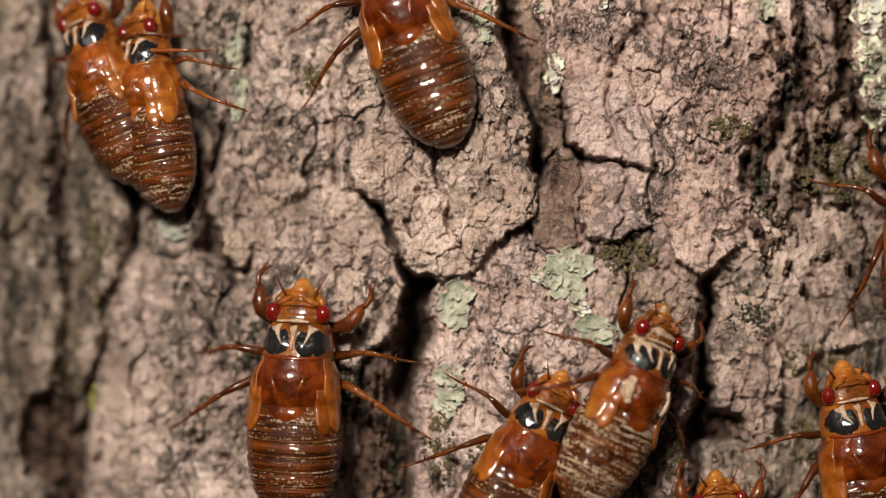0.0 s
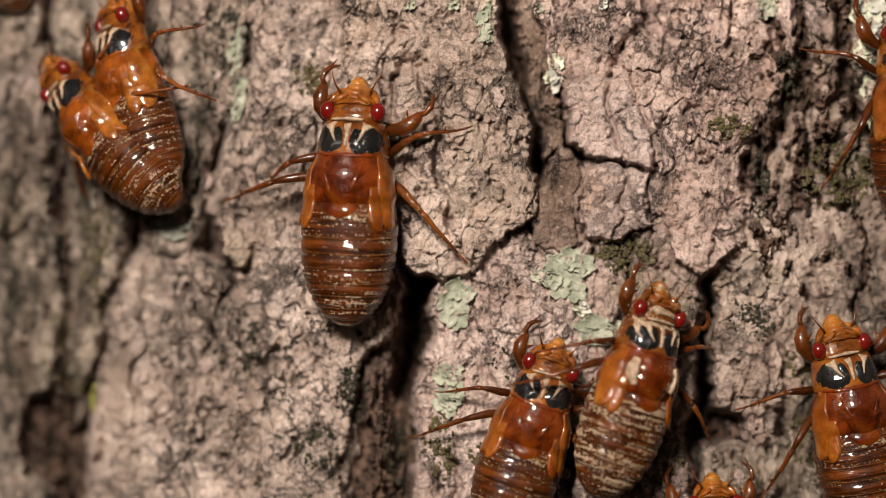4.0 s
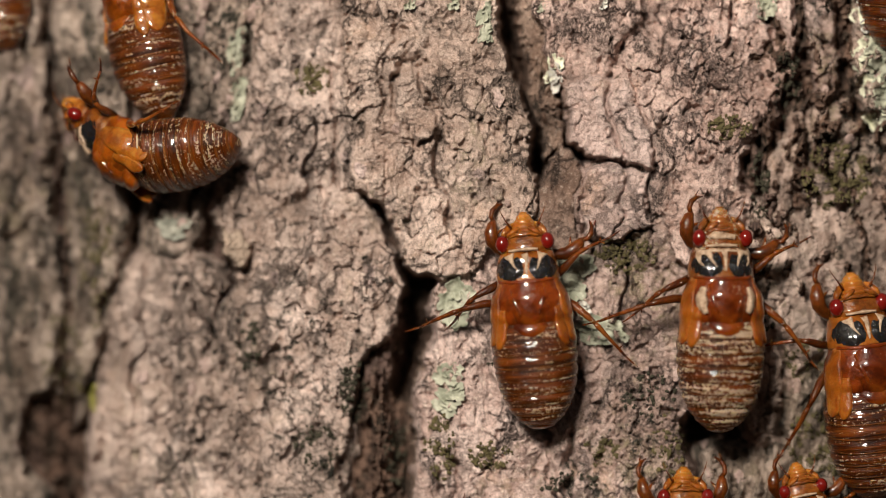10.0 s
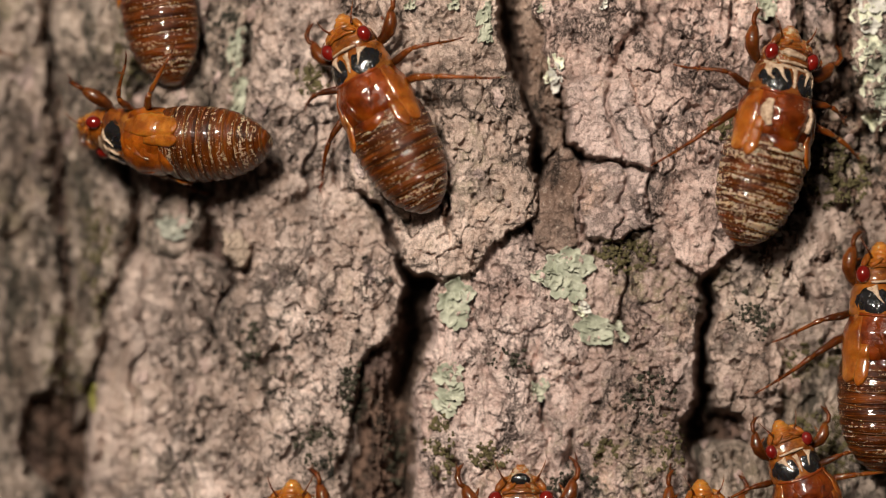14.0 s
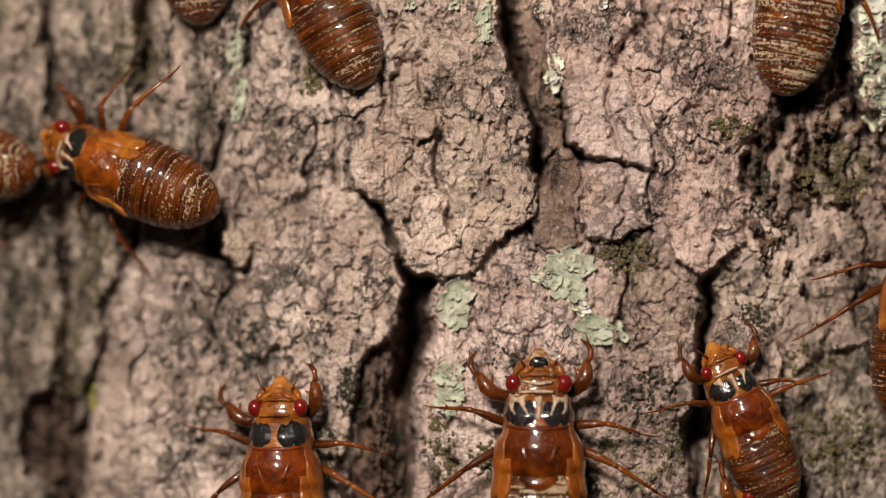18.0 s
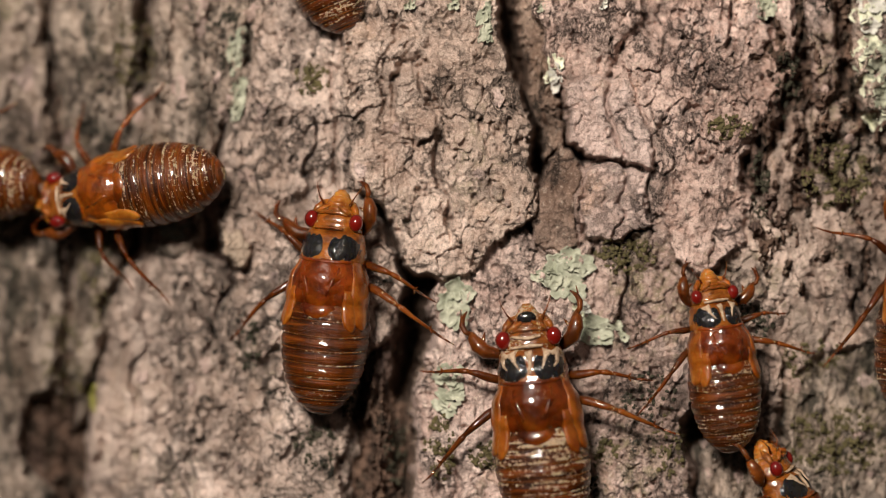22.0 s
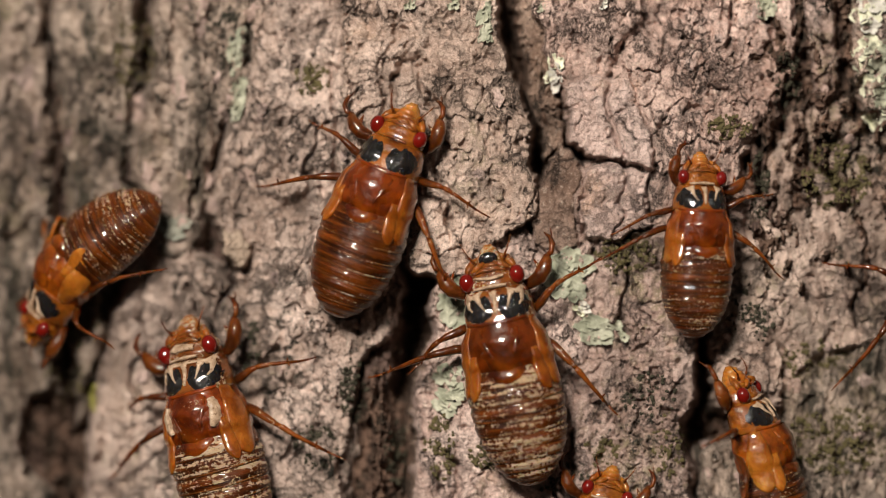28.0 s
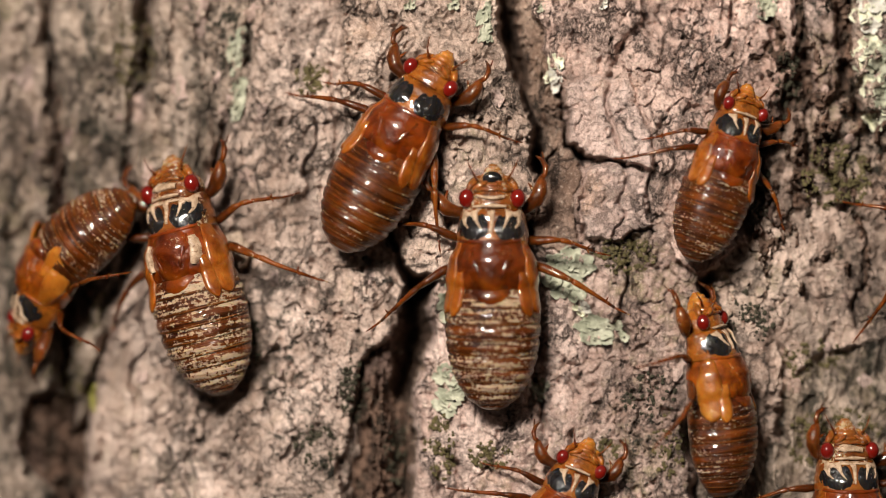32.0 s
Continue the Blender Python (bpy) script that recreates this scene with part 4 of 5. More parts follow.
        if sum(f.normal.z for f in bm.faces) < 0:
            bmesh.ops.reverse_faces(bm, faces=bm.faces)
        part(name, bm, mat, parent, label)

    if kind != "clean":
        # mud left in the grooves of the collar, fanning out over the black patches
        crust("mud_streak", Q, [(-0.1, 1.55, 0.5), (0.05, 0.7, 0.26), (0.0, -0.1, 0.2), (0.0, -1.0, 0.05)], prono, "pale mud in the middle groove", thick=0.2)
        for s in (-1, 1):
            crust("mud_streak", Q, [(s * 1.9, 1.5, 0.75), (s * 1.7, 1.0, 0.34), (s * 1.45, 0.35, 0.18), (s * 1.0 + 0.15, -0.5, 0.05)], prono, "pale mud in a groove", thick=0.27)
            if kind in ("muddy", "spotted"):
                crust("mud_streak", Q, [(s * 2.4, 1.45, 0.6), (s * 2.75, 0.9, 0.28), (s * 2.7, 0.2, 0.20), (s * 2.25, -0.35, 0.05)], prono, "pale mud in a groove", thick=0.27)
        if kind == "muddy":
            crust("mud_streak", Q, [(-2.9, 1.2, 0.15), (-1.2, 1.45, 0.22), (0.4, 1.5, 0.2), (2.9, 1.2, 0.15)], prono, "pale mud along the front of the collar", thick=0.22)
    crust("collar_rim", Q, [(-3.3, -1.45, 0.2), (-1.7, -1.62, 0.26), (0, -1.66, 0.3), (1.7, -1.62, 0.26), (3.3, -1.45, 0.2)], prono, "amber hind rim of the collar", shell, 0.2)
    crust("scutum", T, [(0, -1.8, 1.5), (0, -3.2, 2.1), (0, -4.8, 2.0), (0, -6.2, 1.5), (0, -6.7, 0.9)], thorax, "raised reddish amber middle shield", shell, 0.34)
    for s in (-1, 1):
        if kind == "muddy":
            crust("mud_patch", T, [(s * 2.4, -2.5, 0.25), (s * 2.75, -3.5, 0.5), (s * 2.6, -4.7, 0.55), (s * 2.2, -5.5, 0.12)], thorax, "patch of dried pale mud", thick=0.42)
    # head: broad between the eyes, with a wedge-shaped snout in front
    Hs = [(4.3, 1.5, 2.2, 4.5), (3.8, 2.2, 1.9, 5.1), (3.0, 2.75, 1.6, 5.5), (2.2, 2.95, 1.6, 5.75), (1.4, 2.9, 1.8, 5.7)]
    head = part("head", loft([ring(yy, *spline(Hs, yy)) for yy in [4.3 - 0.21 * k for k in range(15)]]), faces, root)
    face = [(6.2, 0.42, 2.7, 3.5), (5.6, 0.9, 2.3, 4.15), (4.9, 1.3, 2.0, 4.7), (4.2, 1.65, 1.9, 5.1), (3.6, 1.75, 1.9, 5.3)]
    part("clypeus", loft([ring(yy, h, lo, to + 0.12 * math.sin(yy * 11)) for yy, (h, lo, to) in [(yy, spline(face, yy)) for yy in [6.2 - 0.118 * k for k in range(22)]]]), faces, head, "bulging ribbed snout")
    if kind == "spotted":
        part("snout_spot", ball(0.98, 0.72, 0.45, (0, 4.75, 4.6)), M_BLACK, head, "glossy black spot on the snout")
    crust("brow_ridge", Hs, [(-1.9, 3.5, 0.2), (-0.9, 3.75, 0.28), (0, 3.65, 0.2), (0.9, 3.75, 0.28), (1.9, 3.5, 0.2)], head, "raised ridge across the forehead", faces, 0.34)
    crust("brow_ridge", Hs, [(-1.9, 1.9, 0.15), (0, 2.0, 0.22), (1.9, 1.9, 0.15)], head, "raised ridge behind the eyes", M_CRUST if kind != "clean" else faces, 0.25)
    if kind in ("muddy", "spotted"):
        crust("mud_patch", Hs, [(-1.6, 2.9, 0.2), (-0.7, 3.1, 0.5), (0.3, 3.0, 0.4), (1.5, 2.8, 0.25)] if kind == "muddy" else [(-1.7, 3.0, 0.12), (0, 2.75, 0.22), (1.7, 3.0, 0.12)], head, "dried pale mud on the forehead", thick=0.3)
    for s in (-1, 1):
        part("eye", ball(0.80, 0.98, 0.78, (s * 2.55, 2.75, 4.75)), M_EYE, head, "shiny red compound eye")
        part("antenna", tube([(s * 1.5, 4.6, 4.4, 0.16), (s * 1.95, 5.3, 4.6, 0.09), (s * 2.4, 6.2, 4.3, 0.05), (s * 2.6, 6.8, 3.9, 0.025)], 6), M_LEG, head)
        part("brow", tube([(s * 0.5, 4.4, 4.95, 0.2), (s * 1.2, 4.0, 5.2, 0.34), (s * 1.9, 3.6, 5.15, 0.2)], 8), faces, head)
        part("cheek", tube([(s * 1.0, 5.0, 3.2, 0.2), (s * 1.7, 4.6, 3.7, 0.42), (s * 2.2, 4.0, 4.2, 0.4), (s * 2.5, 3.5, 4.4, 0.2)], 8), faces, head)
        # wing pads: rounded lobes that spread from the shoulders over the flanks
        for name, y0, long, mid_a, wide_a, drift in (("hindwing_pad", -4.6, 4.4, 48, 12, -8), ("forewing_pad", -1.5, 7.2, 23, 22, -4)):
            outer, inner = [], []
            for k in range(19):
                t = k / 18
                yy = y0 - long * (1 - (1 - t) ** 1.15)
                h, lo, to = [max(p, q) for p, q in zip(spline(T, yy), abdomen_at(yy) if yy < -5 else spline(T, yy))]
                mid = (lo + to) / 2 - 0.15 * (to - lo)
                span = wide_a * (0.50 + 0.50 * math.sin(math.pi * min(0.5, t * 0.9))) * (1 if t < 0.55 else max(0.04, 1 - ((t - 0.55) / 0.45) ** 2.2) ** 0.6)
                for rows, off in ((outer, 0.27), (inner, -0.15)):
                    row = []
                    for i in range(11):
                        b = i / 5 - 1
                        a = radians(mid_a + drift * t + span * b)
                        d = off * (1 - 0.72 * b ** 4) * (0.2 + 0.8 * math.sin(math.pi * min(0.5, t * 1.2))) if off > 0 else off
                        c, q = math.cos(a), math.sin(a)
                        x = (h + d) * abs(c) ** 0.85
                        z = mid + (to + d - mid) * math.copysign(abs(q) ** 0.9, q)
                        row.append((s * x * MM, yy * MM, z * MM))
                    rows.append(row)
            part(name, loft([o + n[::-1] for o, n in zip(outer, inner)]), M_PAD_GOLD if kind == "golden" else M_PAD, root, "golden folded wing pad")
    # legs: the upper leg is pivoted at the body; shin and foot hang on it
    for s in (-1, 1):
        for name, hip, path, shin, foot in (
            ("front_leg", (2.4, 1.5, 2.3), [(0, 0, 0, .5), (1.1, .3, .3, .6), (2.0, .9, .6, .78), (2.5, 1.8, .6, .80), (2.7, 2.7, .4, .56), (2.65, 3.2, .3, .3)],
             [(2.65, 3.0, .3, .30), (3.15, 3.5, .4, .28), (3.25, 4.2, .2, .32), (2.95, 4.9, -.2, .25), (2.3, 5.4, -.7, .08)], [(3.0, 4.6, -.1, .12), (3.05, 5.1, -.6, .1), (2.9, 5.8, -1.3, .05)]),
            ("middle_leg", (3.0, -1.4, 2.4), [(0, 0, 0, .42), (1.6, .2, .6, .46), (2.9, .5, 1.0, .36), (3.8, .6, 1.0, .22)],
             [(3.75, .6, 1.0, .24), (4.2, .6, .8, .30), (5.0, .5, .5, .22), (6.4, .2, -.6, .17), (7.2, .0, -1.4, .15)], [(7.2, .0, -1.4, .13), (8.2, -.1, -1.9, .1), (8.9, -.1, -2.1, .05)]),
            ("hind_leg", (3.4, -3.8, 2.4), [(0, 0, 0, .45), (1.7, -.6, .7, .48), (3.3, -1.5, 1.2, .38), (4.4, -2.2, 1.2, .24)],
             [(4.35, -2.2, 1.2, .25), (4.8, -2.5, 1.0, .32), (5.8, -3.3, .7, .24), (7.4, -4.6, -.6, .18), (8.2, -5.3, -1.4, .15)], [(8.2, -5.3, -1.4, .13), (9.1, -5.9, -1.9, .1), (9.8, -6.3, -2.1, .05)]),
        ):
            flip = lambda q: [(s * x, y_, z, r) for x, y_, z, r in q]
            leg = part(name, tube(flip(path), 10), M_LEG, root, at=(s * hip[0] * MM, hip[1] * MM, hip[2] * MM))
            part("shin", tube(flip(shin), 8), M_LEG, leg)
            part("foot", tube(flip(foot), 6), M_LEG, leg)
            if name == "front_leg":
                part("tooth", tube(flip([(2.1, 1.5, .6, .3), (1.7, 2.2, .5, .2), (1.35, 2.75, .3, .04)]), 6), M_LEG, leg)
            else:
                k = shin[3]
                for j in (-1, 1):
                    part("spur", tube(flip([(k[0], k[1], k[2], .16), (k[0] + .35, k[1] + .45 * j, k[2] + .2, .03)]), 5), M_LEG, leg)
    return root


KINDS = {k: build_nymph(k) for k in ("clean", "dusty", "golden", "muddy", "spotted")}
taken = set()


def nymph(kind, size, label):
    """A nymph of a kind, at a size (1 is 26 mm long)."""
    ob = KINDS[kind] if kind not in taken else copy_thing(KINDS[kind], Matrix.Identity(4))
    taken.add(kind)
    ob.scale = (size,) * 3
    return tagged(ob, label)


# ---- what moves ----
def body_pose(u, v, heading, roll, size, high=0.0):
    """The pose of a nymph whose collar stands at a plan point; heading clockwise from straight up, roll lifts its right side."""
    a = radians(heading)
    back = 9.0 * size / 1000 / U
    seat = max(stand(u, v), 0.5 * (stand(u, v) + stand(u - back * math.sin(a), v + back * math.cos(a)))) + 0.0002
    seat = 0.6 * seat + 0.4 * (0.0005 - float(trunk_depth(np.float64((u - 784) * U))))
    mid = seat + 0.0045 * size + high
    p = Vector(spot(u, v, mid + 0.0026 * size))
    p.y = -mid
    nx = max(-0.6, min(0.6, (p.x - X_AXIS) / R_TRUNK))
    normal = Vector((nx, -math.sqrt(1 - nx * nx), 0))
    side = Vector((0, 0, 1)).cross(normal)
    fwd = Vector((0, 0, 1)) * math.cos(a) + side * math.sin(a)
    right = fwd.cross(normal)
    m = Matrix((right, fwd, normal)).transposed().to_4x4()
    r = radians(-roll)
    m = m @ Matrix.Rotation(r, 4, "Y")
    m.translation = p
    return m @ Matrix.Translation((0, 0, -0.0045 * size))


def climb(ob, rows, bends=(), high=0.0):
    """Key a nymph along its way, and its legs in step with the ground that it covers."""
    size = ob.scale[0]
    if rows[0][0] > 0:
        rows = [(0, *rows[0][1:])] + rows
    if rows[-1][0] < 32:
        rows = rows + [(32, *rows[-1][1:])]
    walk(ob, [(t, body_pose(u, v, h, r, size, high)) for t, u, v, h, r in rows])
    ts = [q[0] for q in rows]
    gone = np.concatenate([[0], np.cumsum([math.hypot(b[1] - a[1], b[2] - a[2]) + 1.2 * abs(b[3] - a[3]) for a, b in zip(rows, rows[1:])])])
    stride = 120.0 * size
    at = np.arange(0, 32.01, 0.2)
    way = np.interp(at, ts, gone) / stride * 2 * math.pi
    seed = (rows[0][1] * 0.37) % 6.28
    for piece in ob.children:
        if bends and piece.name.startswith("abdomen"):
            # the abdomen turns at the waist, flat against the bark, however far the body is rolled
            rolls = [radians(float(np.interp(t, ts, [q[4] for q in rows]))) for t, _ in bends]
            walk(piece, [(t, Matrix.Translation(WAIST) @ Matrix.Rotation(radians(b), 4, Vector((math.sin(r), 0, math.cos(r))))) for (t, b), r in zip(bends, rolls)])
    for leg in ob.children:
        if "_leg" not in leg.name:
            continue
        s = 1 if leg.location.x > 0 else -1
        pair = ("front", "middle", "hind").index(leg.name.split("_")[0])
        phase = seed + math.pi * ((s > 0) ^ (pair == 1)) + 0.4 * pair
        reach = (12, 22, 17)[pair]
        base = Matrix.Translation(leg.location)
        rest = (26, 13, 12)[pair] * math.sin(seed * 5 + pair * 2.1 + (2.6 if s > 0 else 0))
        keys = []
        for t, w in zip(at, way):
            swing = s * (reach * math.sin(w + phase) + rest)
            lift = -s * 7 * max(0, math.cos(w + phase))
            keys.append((float(t), base @ pose(0, 0, 0, 0, lift, swing)))
        walk(leg, keys)


def motions():
    climb(N["a"], [(0, 150, 66, -20, 15), (0.5, 135, 92, -24, 15), (1, 89, 84, -29, 18), (1.5, 78, 93, -30, 18), (2, 81, 83, -30, 18), (2.5, 63, 110, -36, 20), (3, 74, 104, -36, 20), (3.5, 93, 124, -38, 22),
                   (5.5, 185, 303, -55, 32), (6, 170, 290, -55, 35), (6.5, 132, 262, -54, 40), (7, 140, 250, -52, 50), (7.5, 148, 248, -51, 53), (8, 158, 242, -51, 56), (8.5, 154, 244, -52, 58), (9, 156, 245, -55, 58), (9.5, 162, 242, -57, 58),
                   (10, 168, 238, -60, 57), (10.5, 164, 240, -61, 57), (11, 164, 244, -63, 57), (11.5, 182, 250, -76, 54), (12, 188, 250, -82, 54), (12.5, 196, 250, -84, 52), (13, 204, 248, -84, 52), (14, 210, 244, -82, 50), (14.5, 210, 246, -80, 48),
                   (16.5, 178, 252, -68, 25), (17, 160, 254, -67, 22), (17.5, 145, 262, -68, 20), (18, 135, 272, -69, 16), (19, 125, 277, -72, 10), (20, 130, 281, -76, 6), (20.5, 136, 300, -81, 4), (21, 139, 318, -86, 2), (21.5, 136, 334, -92, 0),
                   (22, 132, 348, -98, -5), (22.5, 133, 366, -104, -8), (23, 134, 386, -110, -12), (23.5, 126, 406, -112, -14), (24, 117, 424, -115, -16), (24.5, 115, 445, -119, -18), (25, 112, 464, -124, -20), (25.5, 104, 476, -128, -22),
                   (27.5, 82, 526, -143, -28), (28, 80, 532, -145, -30), (28.5, 76, 536, -146, -30), (29, 64, 534, -148, -32), (30, 60, 538, -149, -34), (31, 61, 541, -149, -35), (31.5, 52, 538, -150, -35), (32, 52, 542, -151, -35)],
          [(0, 0), (3.5, 2), (5.5, 5), (6, 8), (7, 30), (8, 31), (9, 35), (10, 33), (11, 29), (12, 9), (13, 5), (14.5, 3), (17, -2), (19, 0), (21, 1), (23, 2), (25.5, -4), (27.5, -18), (32, -20)], high=0.0008)
    climb(N["b"], [(0, 247, 92, -8, 30), (1, 195, 60, -13, 32), (2, 195, 58, -12, 34), (3, 195, 60, -13, 35), (3.5, 200, 75, -14, 35), (5.5, 214, 69, -16, 35), (6, 210, 68, -15, 35), (6.5, 197, 26, -15, 35), (7, 215, 13, -15, 35), (7.5, 223, 8, -14, 35),
                   (8, 240, -7, -13, 34), (8.5, 238, -25, -12, 34), (9, 227, -40, -12, 32), (9.5, 230, -58, -11, 32), (10, 224, -67, -10, 30), (10.5, 204, -42, -9, 30), (11, 205, -40, -7, 30), (11.5, 221, -54, -6, 30), (12, 226, -82, -6, 30),
                   (12.5, 237, -104, -6, 30), (13, 243, -118, -6, 28), (14, 257, -135, -6, 26), (14.5, 262, -137, -6, 25), (16.5, 312, -215, -5, 15), (18, 318, -245, -5, 10), (19, 308, -243, -5, 10), (20, 305, -265, -4, 10), (22, 300, -315, -3, 10), (32, 300, -420, 0, 0)])
    climb(N["c"], [(0, 685, -50, -20, 0), (0.5, 672, -95, -20, 0), (1, 657, -138, -20, 0), (1.5, 635, -148, -18, 0), (2, 619, -204, -17, 0), (2.5, 605, -245, -16, 0), (3, 595, -275, -15, 0), (3.5, 590, -300, -14, 0), (5.5, 575, -470, -10, 0), (32, 570, -600, 0, 0)])
    climb(N["d"], [(0, 524, 605, 3, 0), (0.5, 546, 537, 5, 0), (1, 570, 478, 4, 0), (1.5, 598, 450, 5, 0), (2, 595, 426, 5, 2), (2.5, 607, 389, 5, 4), (3, 610, 374, 2, 5), (3.5, 622, 311, 4, 5), (5.5, 620, 75, -3, 5), (6, 616, 8, -4, 4),
                   (6.5, 615, -58, -4, 4), (7, 614, -128, -3, 4), (7.5, 612, -162, -3, 4), (8, 610, -205, -3, 4), (8.5, 608, -255, -4, 4), (9, 620, -320, -5, 4), (10, 615, -420, -5, 4), (32, 615, -600, 0, 0)])
    climb(N["e"], [(0, 962, 748, 26, -8), (1, 962, 745, 26, -8), (2, 946, 724, 24, -6), (2.5, 950, 712, 22, -4), (3, 955, 702, 20, 0), (3.5, 960, 692, 18, 0), (5.5, 966, 704, 14, 4), (6, 967, 690, 12, 5), (6.5, 990, 662, 13, 5), (7, 983, 642, 7, 4), (7.5, 965, 604, 1, 2),
                   (8, 957, 575, 0, 0), (8.5, 952, 545, -2, 0), (9, 941, 515, -4, 0), (9.5, 934, 488, -7, 2), (10, 934, 473, -5, 2), (10.5, 909, 423, -9, 4), (11, 870, 383, -12, 6), (11.5, 829, 330, -13, 10), (12, 784, 276, -15, 14), (12.5, 741, 238, -17, 16),
                   (13, 697, 185, -22, 18), (13.5, 660, 141, -22, 18), (14, 631, 113, -25, 18), (14.5, 604, 70, -27, 18), (16.5, 531, -45, -27, 15), (17, 525, -70, -27, 12), (18, 515, -105, -26, 10), (19, 515, -114, -25, 8), (20, 500, -160, -24, 8),
                   (21, 490, -190, -22, 8), (22, 510, -215, -20, 8), (23, 490, -245, -20, 8), (24, 490, -285, -18, 8), (26, 480, -360, -15, 0), (32, 480, -600, 0, 0)])
    climb(N["f"], [(0, 1152, 636, 24, -28), (0.5, 1168, 610, 25, -28), (1, 1194, 608, 23, -28), (1.5, 1184, 593, 20, -26), (2, 1158, 585, 20, -24), (2.5, 1152, 596, 17, -24), (3, 1147, 599, 16, -24), (3.5, 1145, 596, 16, -24), (5.5, 1255, 617, 18, -28), (6, 1282, 582, 15, -28),
                   (6.5, 1305, 573, 14, -26), (7, 1300, 560, 13, -22), (7.5, 1286, 536, 11, -18), (8, 1292, 511, 11, -14), (8.5, 1281, 496, 7, -6), (9, 1266, 488, 1, 0), (9.5, 1285, 475, 0, 0), (10, 1282, 467, 0, 0), (10.5, 1291, 453, 0, 0), (11, 1298, 394, 3, -2),
                   (11.5, 1294, 346, 3, -4), (12, 1292, 335, 4, -6), (12.5, 1330, 298, 8, -10), (13, 1346, 254, 10, -12), (13.5, 1370, 196, 12, -12), (14, 1395, 142, 13, -14), (14.5, 1408, 131, 15, -14), (16.5, 1450, -10, 12, -12), (17, 1455, -30, 12, -10),
                   (17.5, 1448, -80, 11, -8), (18, 1445, -130, 9, -6), (18.5, 1440, -190, 8, -4), (19, 1435, -238, 7, 0), (20, 1440, -330, 5, 0), (22, 1440, -480, 0, 0), (32, 1440, -600, 0, 0)], high=0.0012)
    climb(N["g"], [(0, 1518, 742, -9, 0), (0.5, 1521, 731, -9, 0), (1, 1518, 728, -8, 0), (1.5, 1507, 699, -7, 0), (2, 1498, 680, -6, 0), (2.5, 1490, 674, -5, 0), (3, 1499, 670, -8, 0), (3.5, 1502, 667, -10, 0), (5.5, 1518, 632, -12, 0), (6, 1525, 630, -12, 0),
                   (7, 1519, 624, -11, 0), (7.5, 1514, 600, -10, 0), (8, 1518, 575, -8, 0), (8.5, 1521, 578, -7, 0), (9, 1533, 586, -7, 0), (10, 1531, 586, -7, 0), (10.5, 1531, 584, -7, 0), (11, 1542, 580, -6, 0), (11.5, 1547, 575, -5, 0), (12, 1557, 569, -4, 0),
                   (13, 1568, 566, -3, 0), (13.5, 1566, 548, -2, 0), (14, 1573, 532, 0, 0), (14.5, 1574, 528, 0, 0), (16.5, 1625, 475, 5, 0), (18, 1648, 450, 6, 0), (20, 1650, 455, 6, 0), (23, 1655, 420, 4, 0), (25.5, 1660, 390, 2, 0), (28, 1668, 480, 0, 0), (32, 1690, 380, 0, 0)])
    climb(N["h"], [(0, 915, 1280, 0, 0), (9, 912, 1040, 0, 0), (11.8, 916, 962, 0, 0), (12.5, 923, 946, -1, 0), (13, 926, 955, -1, 0), (14, 924, 938, -1, 0), (14.5, 921, 921, -1, 0), (16.5, 924, 816, 0, 0), (17, 930, 781, 0, 0), (17.5, 936, 770, 0, 0), (18, 955, 730, 0, 0),
                   (18.5, 952, 721, 0, 0), (19, 962, 712, 0, 0), (19.5, 962, 714, 0, 0), (20, 970, 692, -2, 0), (20.5, 966, 674, -3, 2), (21, 949, 657, -6, 3), (21.5, 943, 648, -6, 4), (22, 942, 649, -6, 4), (22.5, 942, 649, -6, 4), (23, 925, 648, -6, 4), (23.5, 914, 648, -7, 4),
                   (24, 928, 628, -8, 4), (24.5, 925, 609, -8, 4), (25, 897, 576, -9, 4), (25.5, 900, 580, -10, 4), (27.5, 880, 545, -11, 4), (28, 881, 542, -11, 4), (28.5, 880, 542, -12, 4), (29, 884, 530, -12, 4), (29.5, 857, 508, -10, 4), (30, 865, 492, -7, 2),
                   (30.5, 888, 482, -5, 0), (31, 891, 454, -4, 0), (31.5, 870, 427, -2, 0), (32, 872, 400, 0, 0)])
    climb(N["i"], [(0, 505, 1400, 0, 0), (10, 505, 1180, 0, 0), (14.5, 510, 930, 0, 0), (16.5, 513, 846, 1, 0), (17, 515, 828, 1, 0), (17.5, 510, 810, 0, 0), (18, 492, 769, -2, 0), (18.5, 506, 722, -2, 0), (19, 518, 662, -2, 0), (19.5, 529, 629, -2, 0), (20, 541, 579, 2, 2),
                   (20.5, 564, 532, 5, 4), (21, 574, 498, 4, 5), (21.5, 581, 462, 5, 6), (22, 586, 436, 6, 7), (22.5, 616, 416, 10, 8), (23, 610, 410, 9, 8), (23.5, 624, 406, 12, 8), (24, 633, 409, 13, 8), (24.5, 660, 387, 18, 8), (25, 674, 374, 20, 8), (25.5, 672, 371, 21, 8),
                   (27.5, 691, 278, 21, 8), (28, 690, 275, 21, 8), (28.5, 683, 258, 21, 8), (29, 690, 248, 22, 8), (29.5, 695, 235, 22, 8), (30, 725, 222, 24, 8), (30.5, 723, 216, 24, 8), (31, 744, 193, 28, 8), (31.5, 746, 178, 29, 8), (32, 740, 175, 30, 8)])
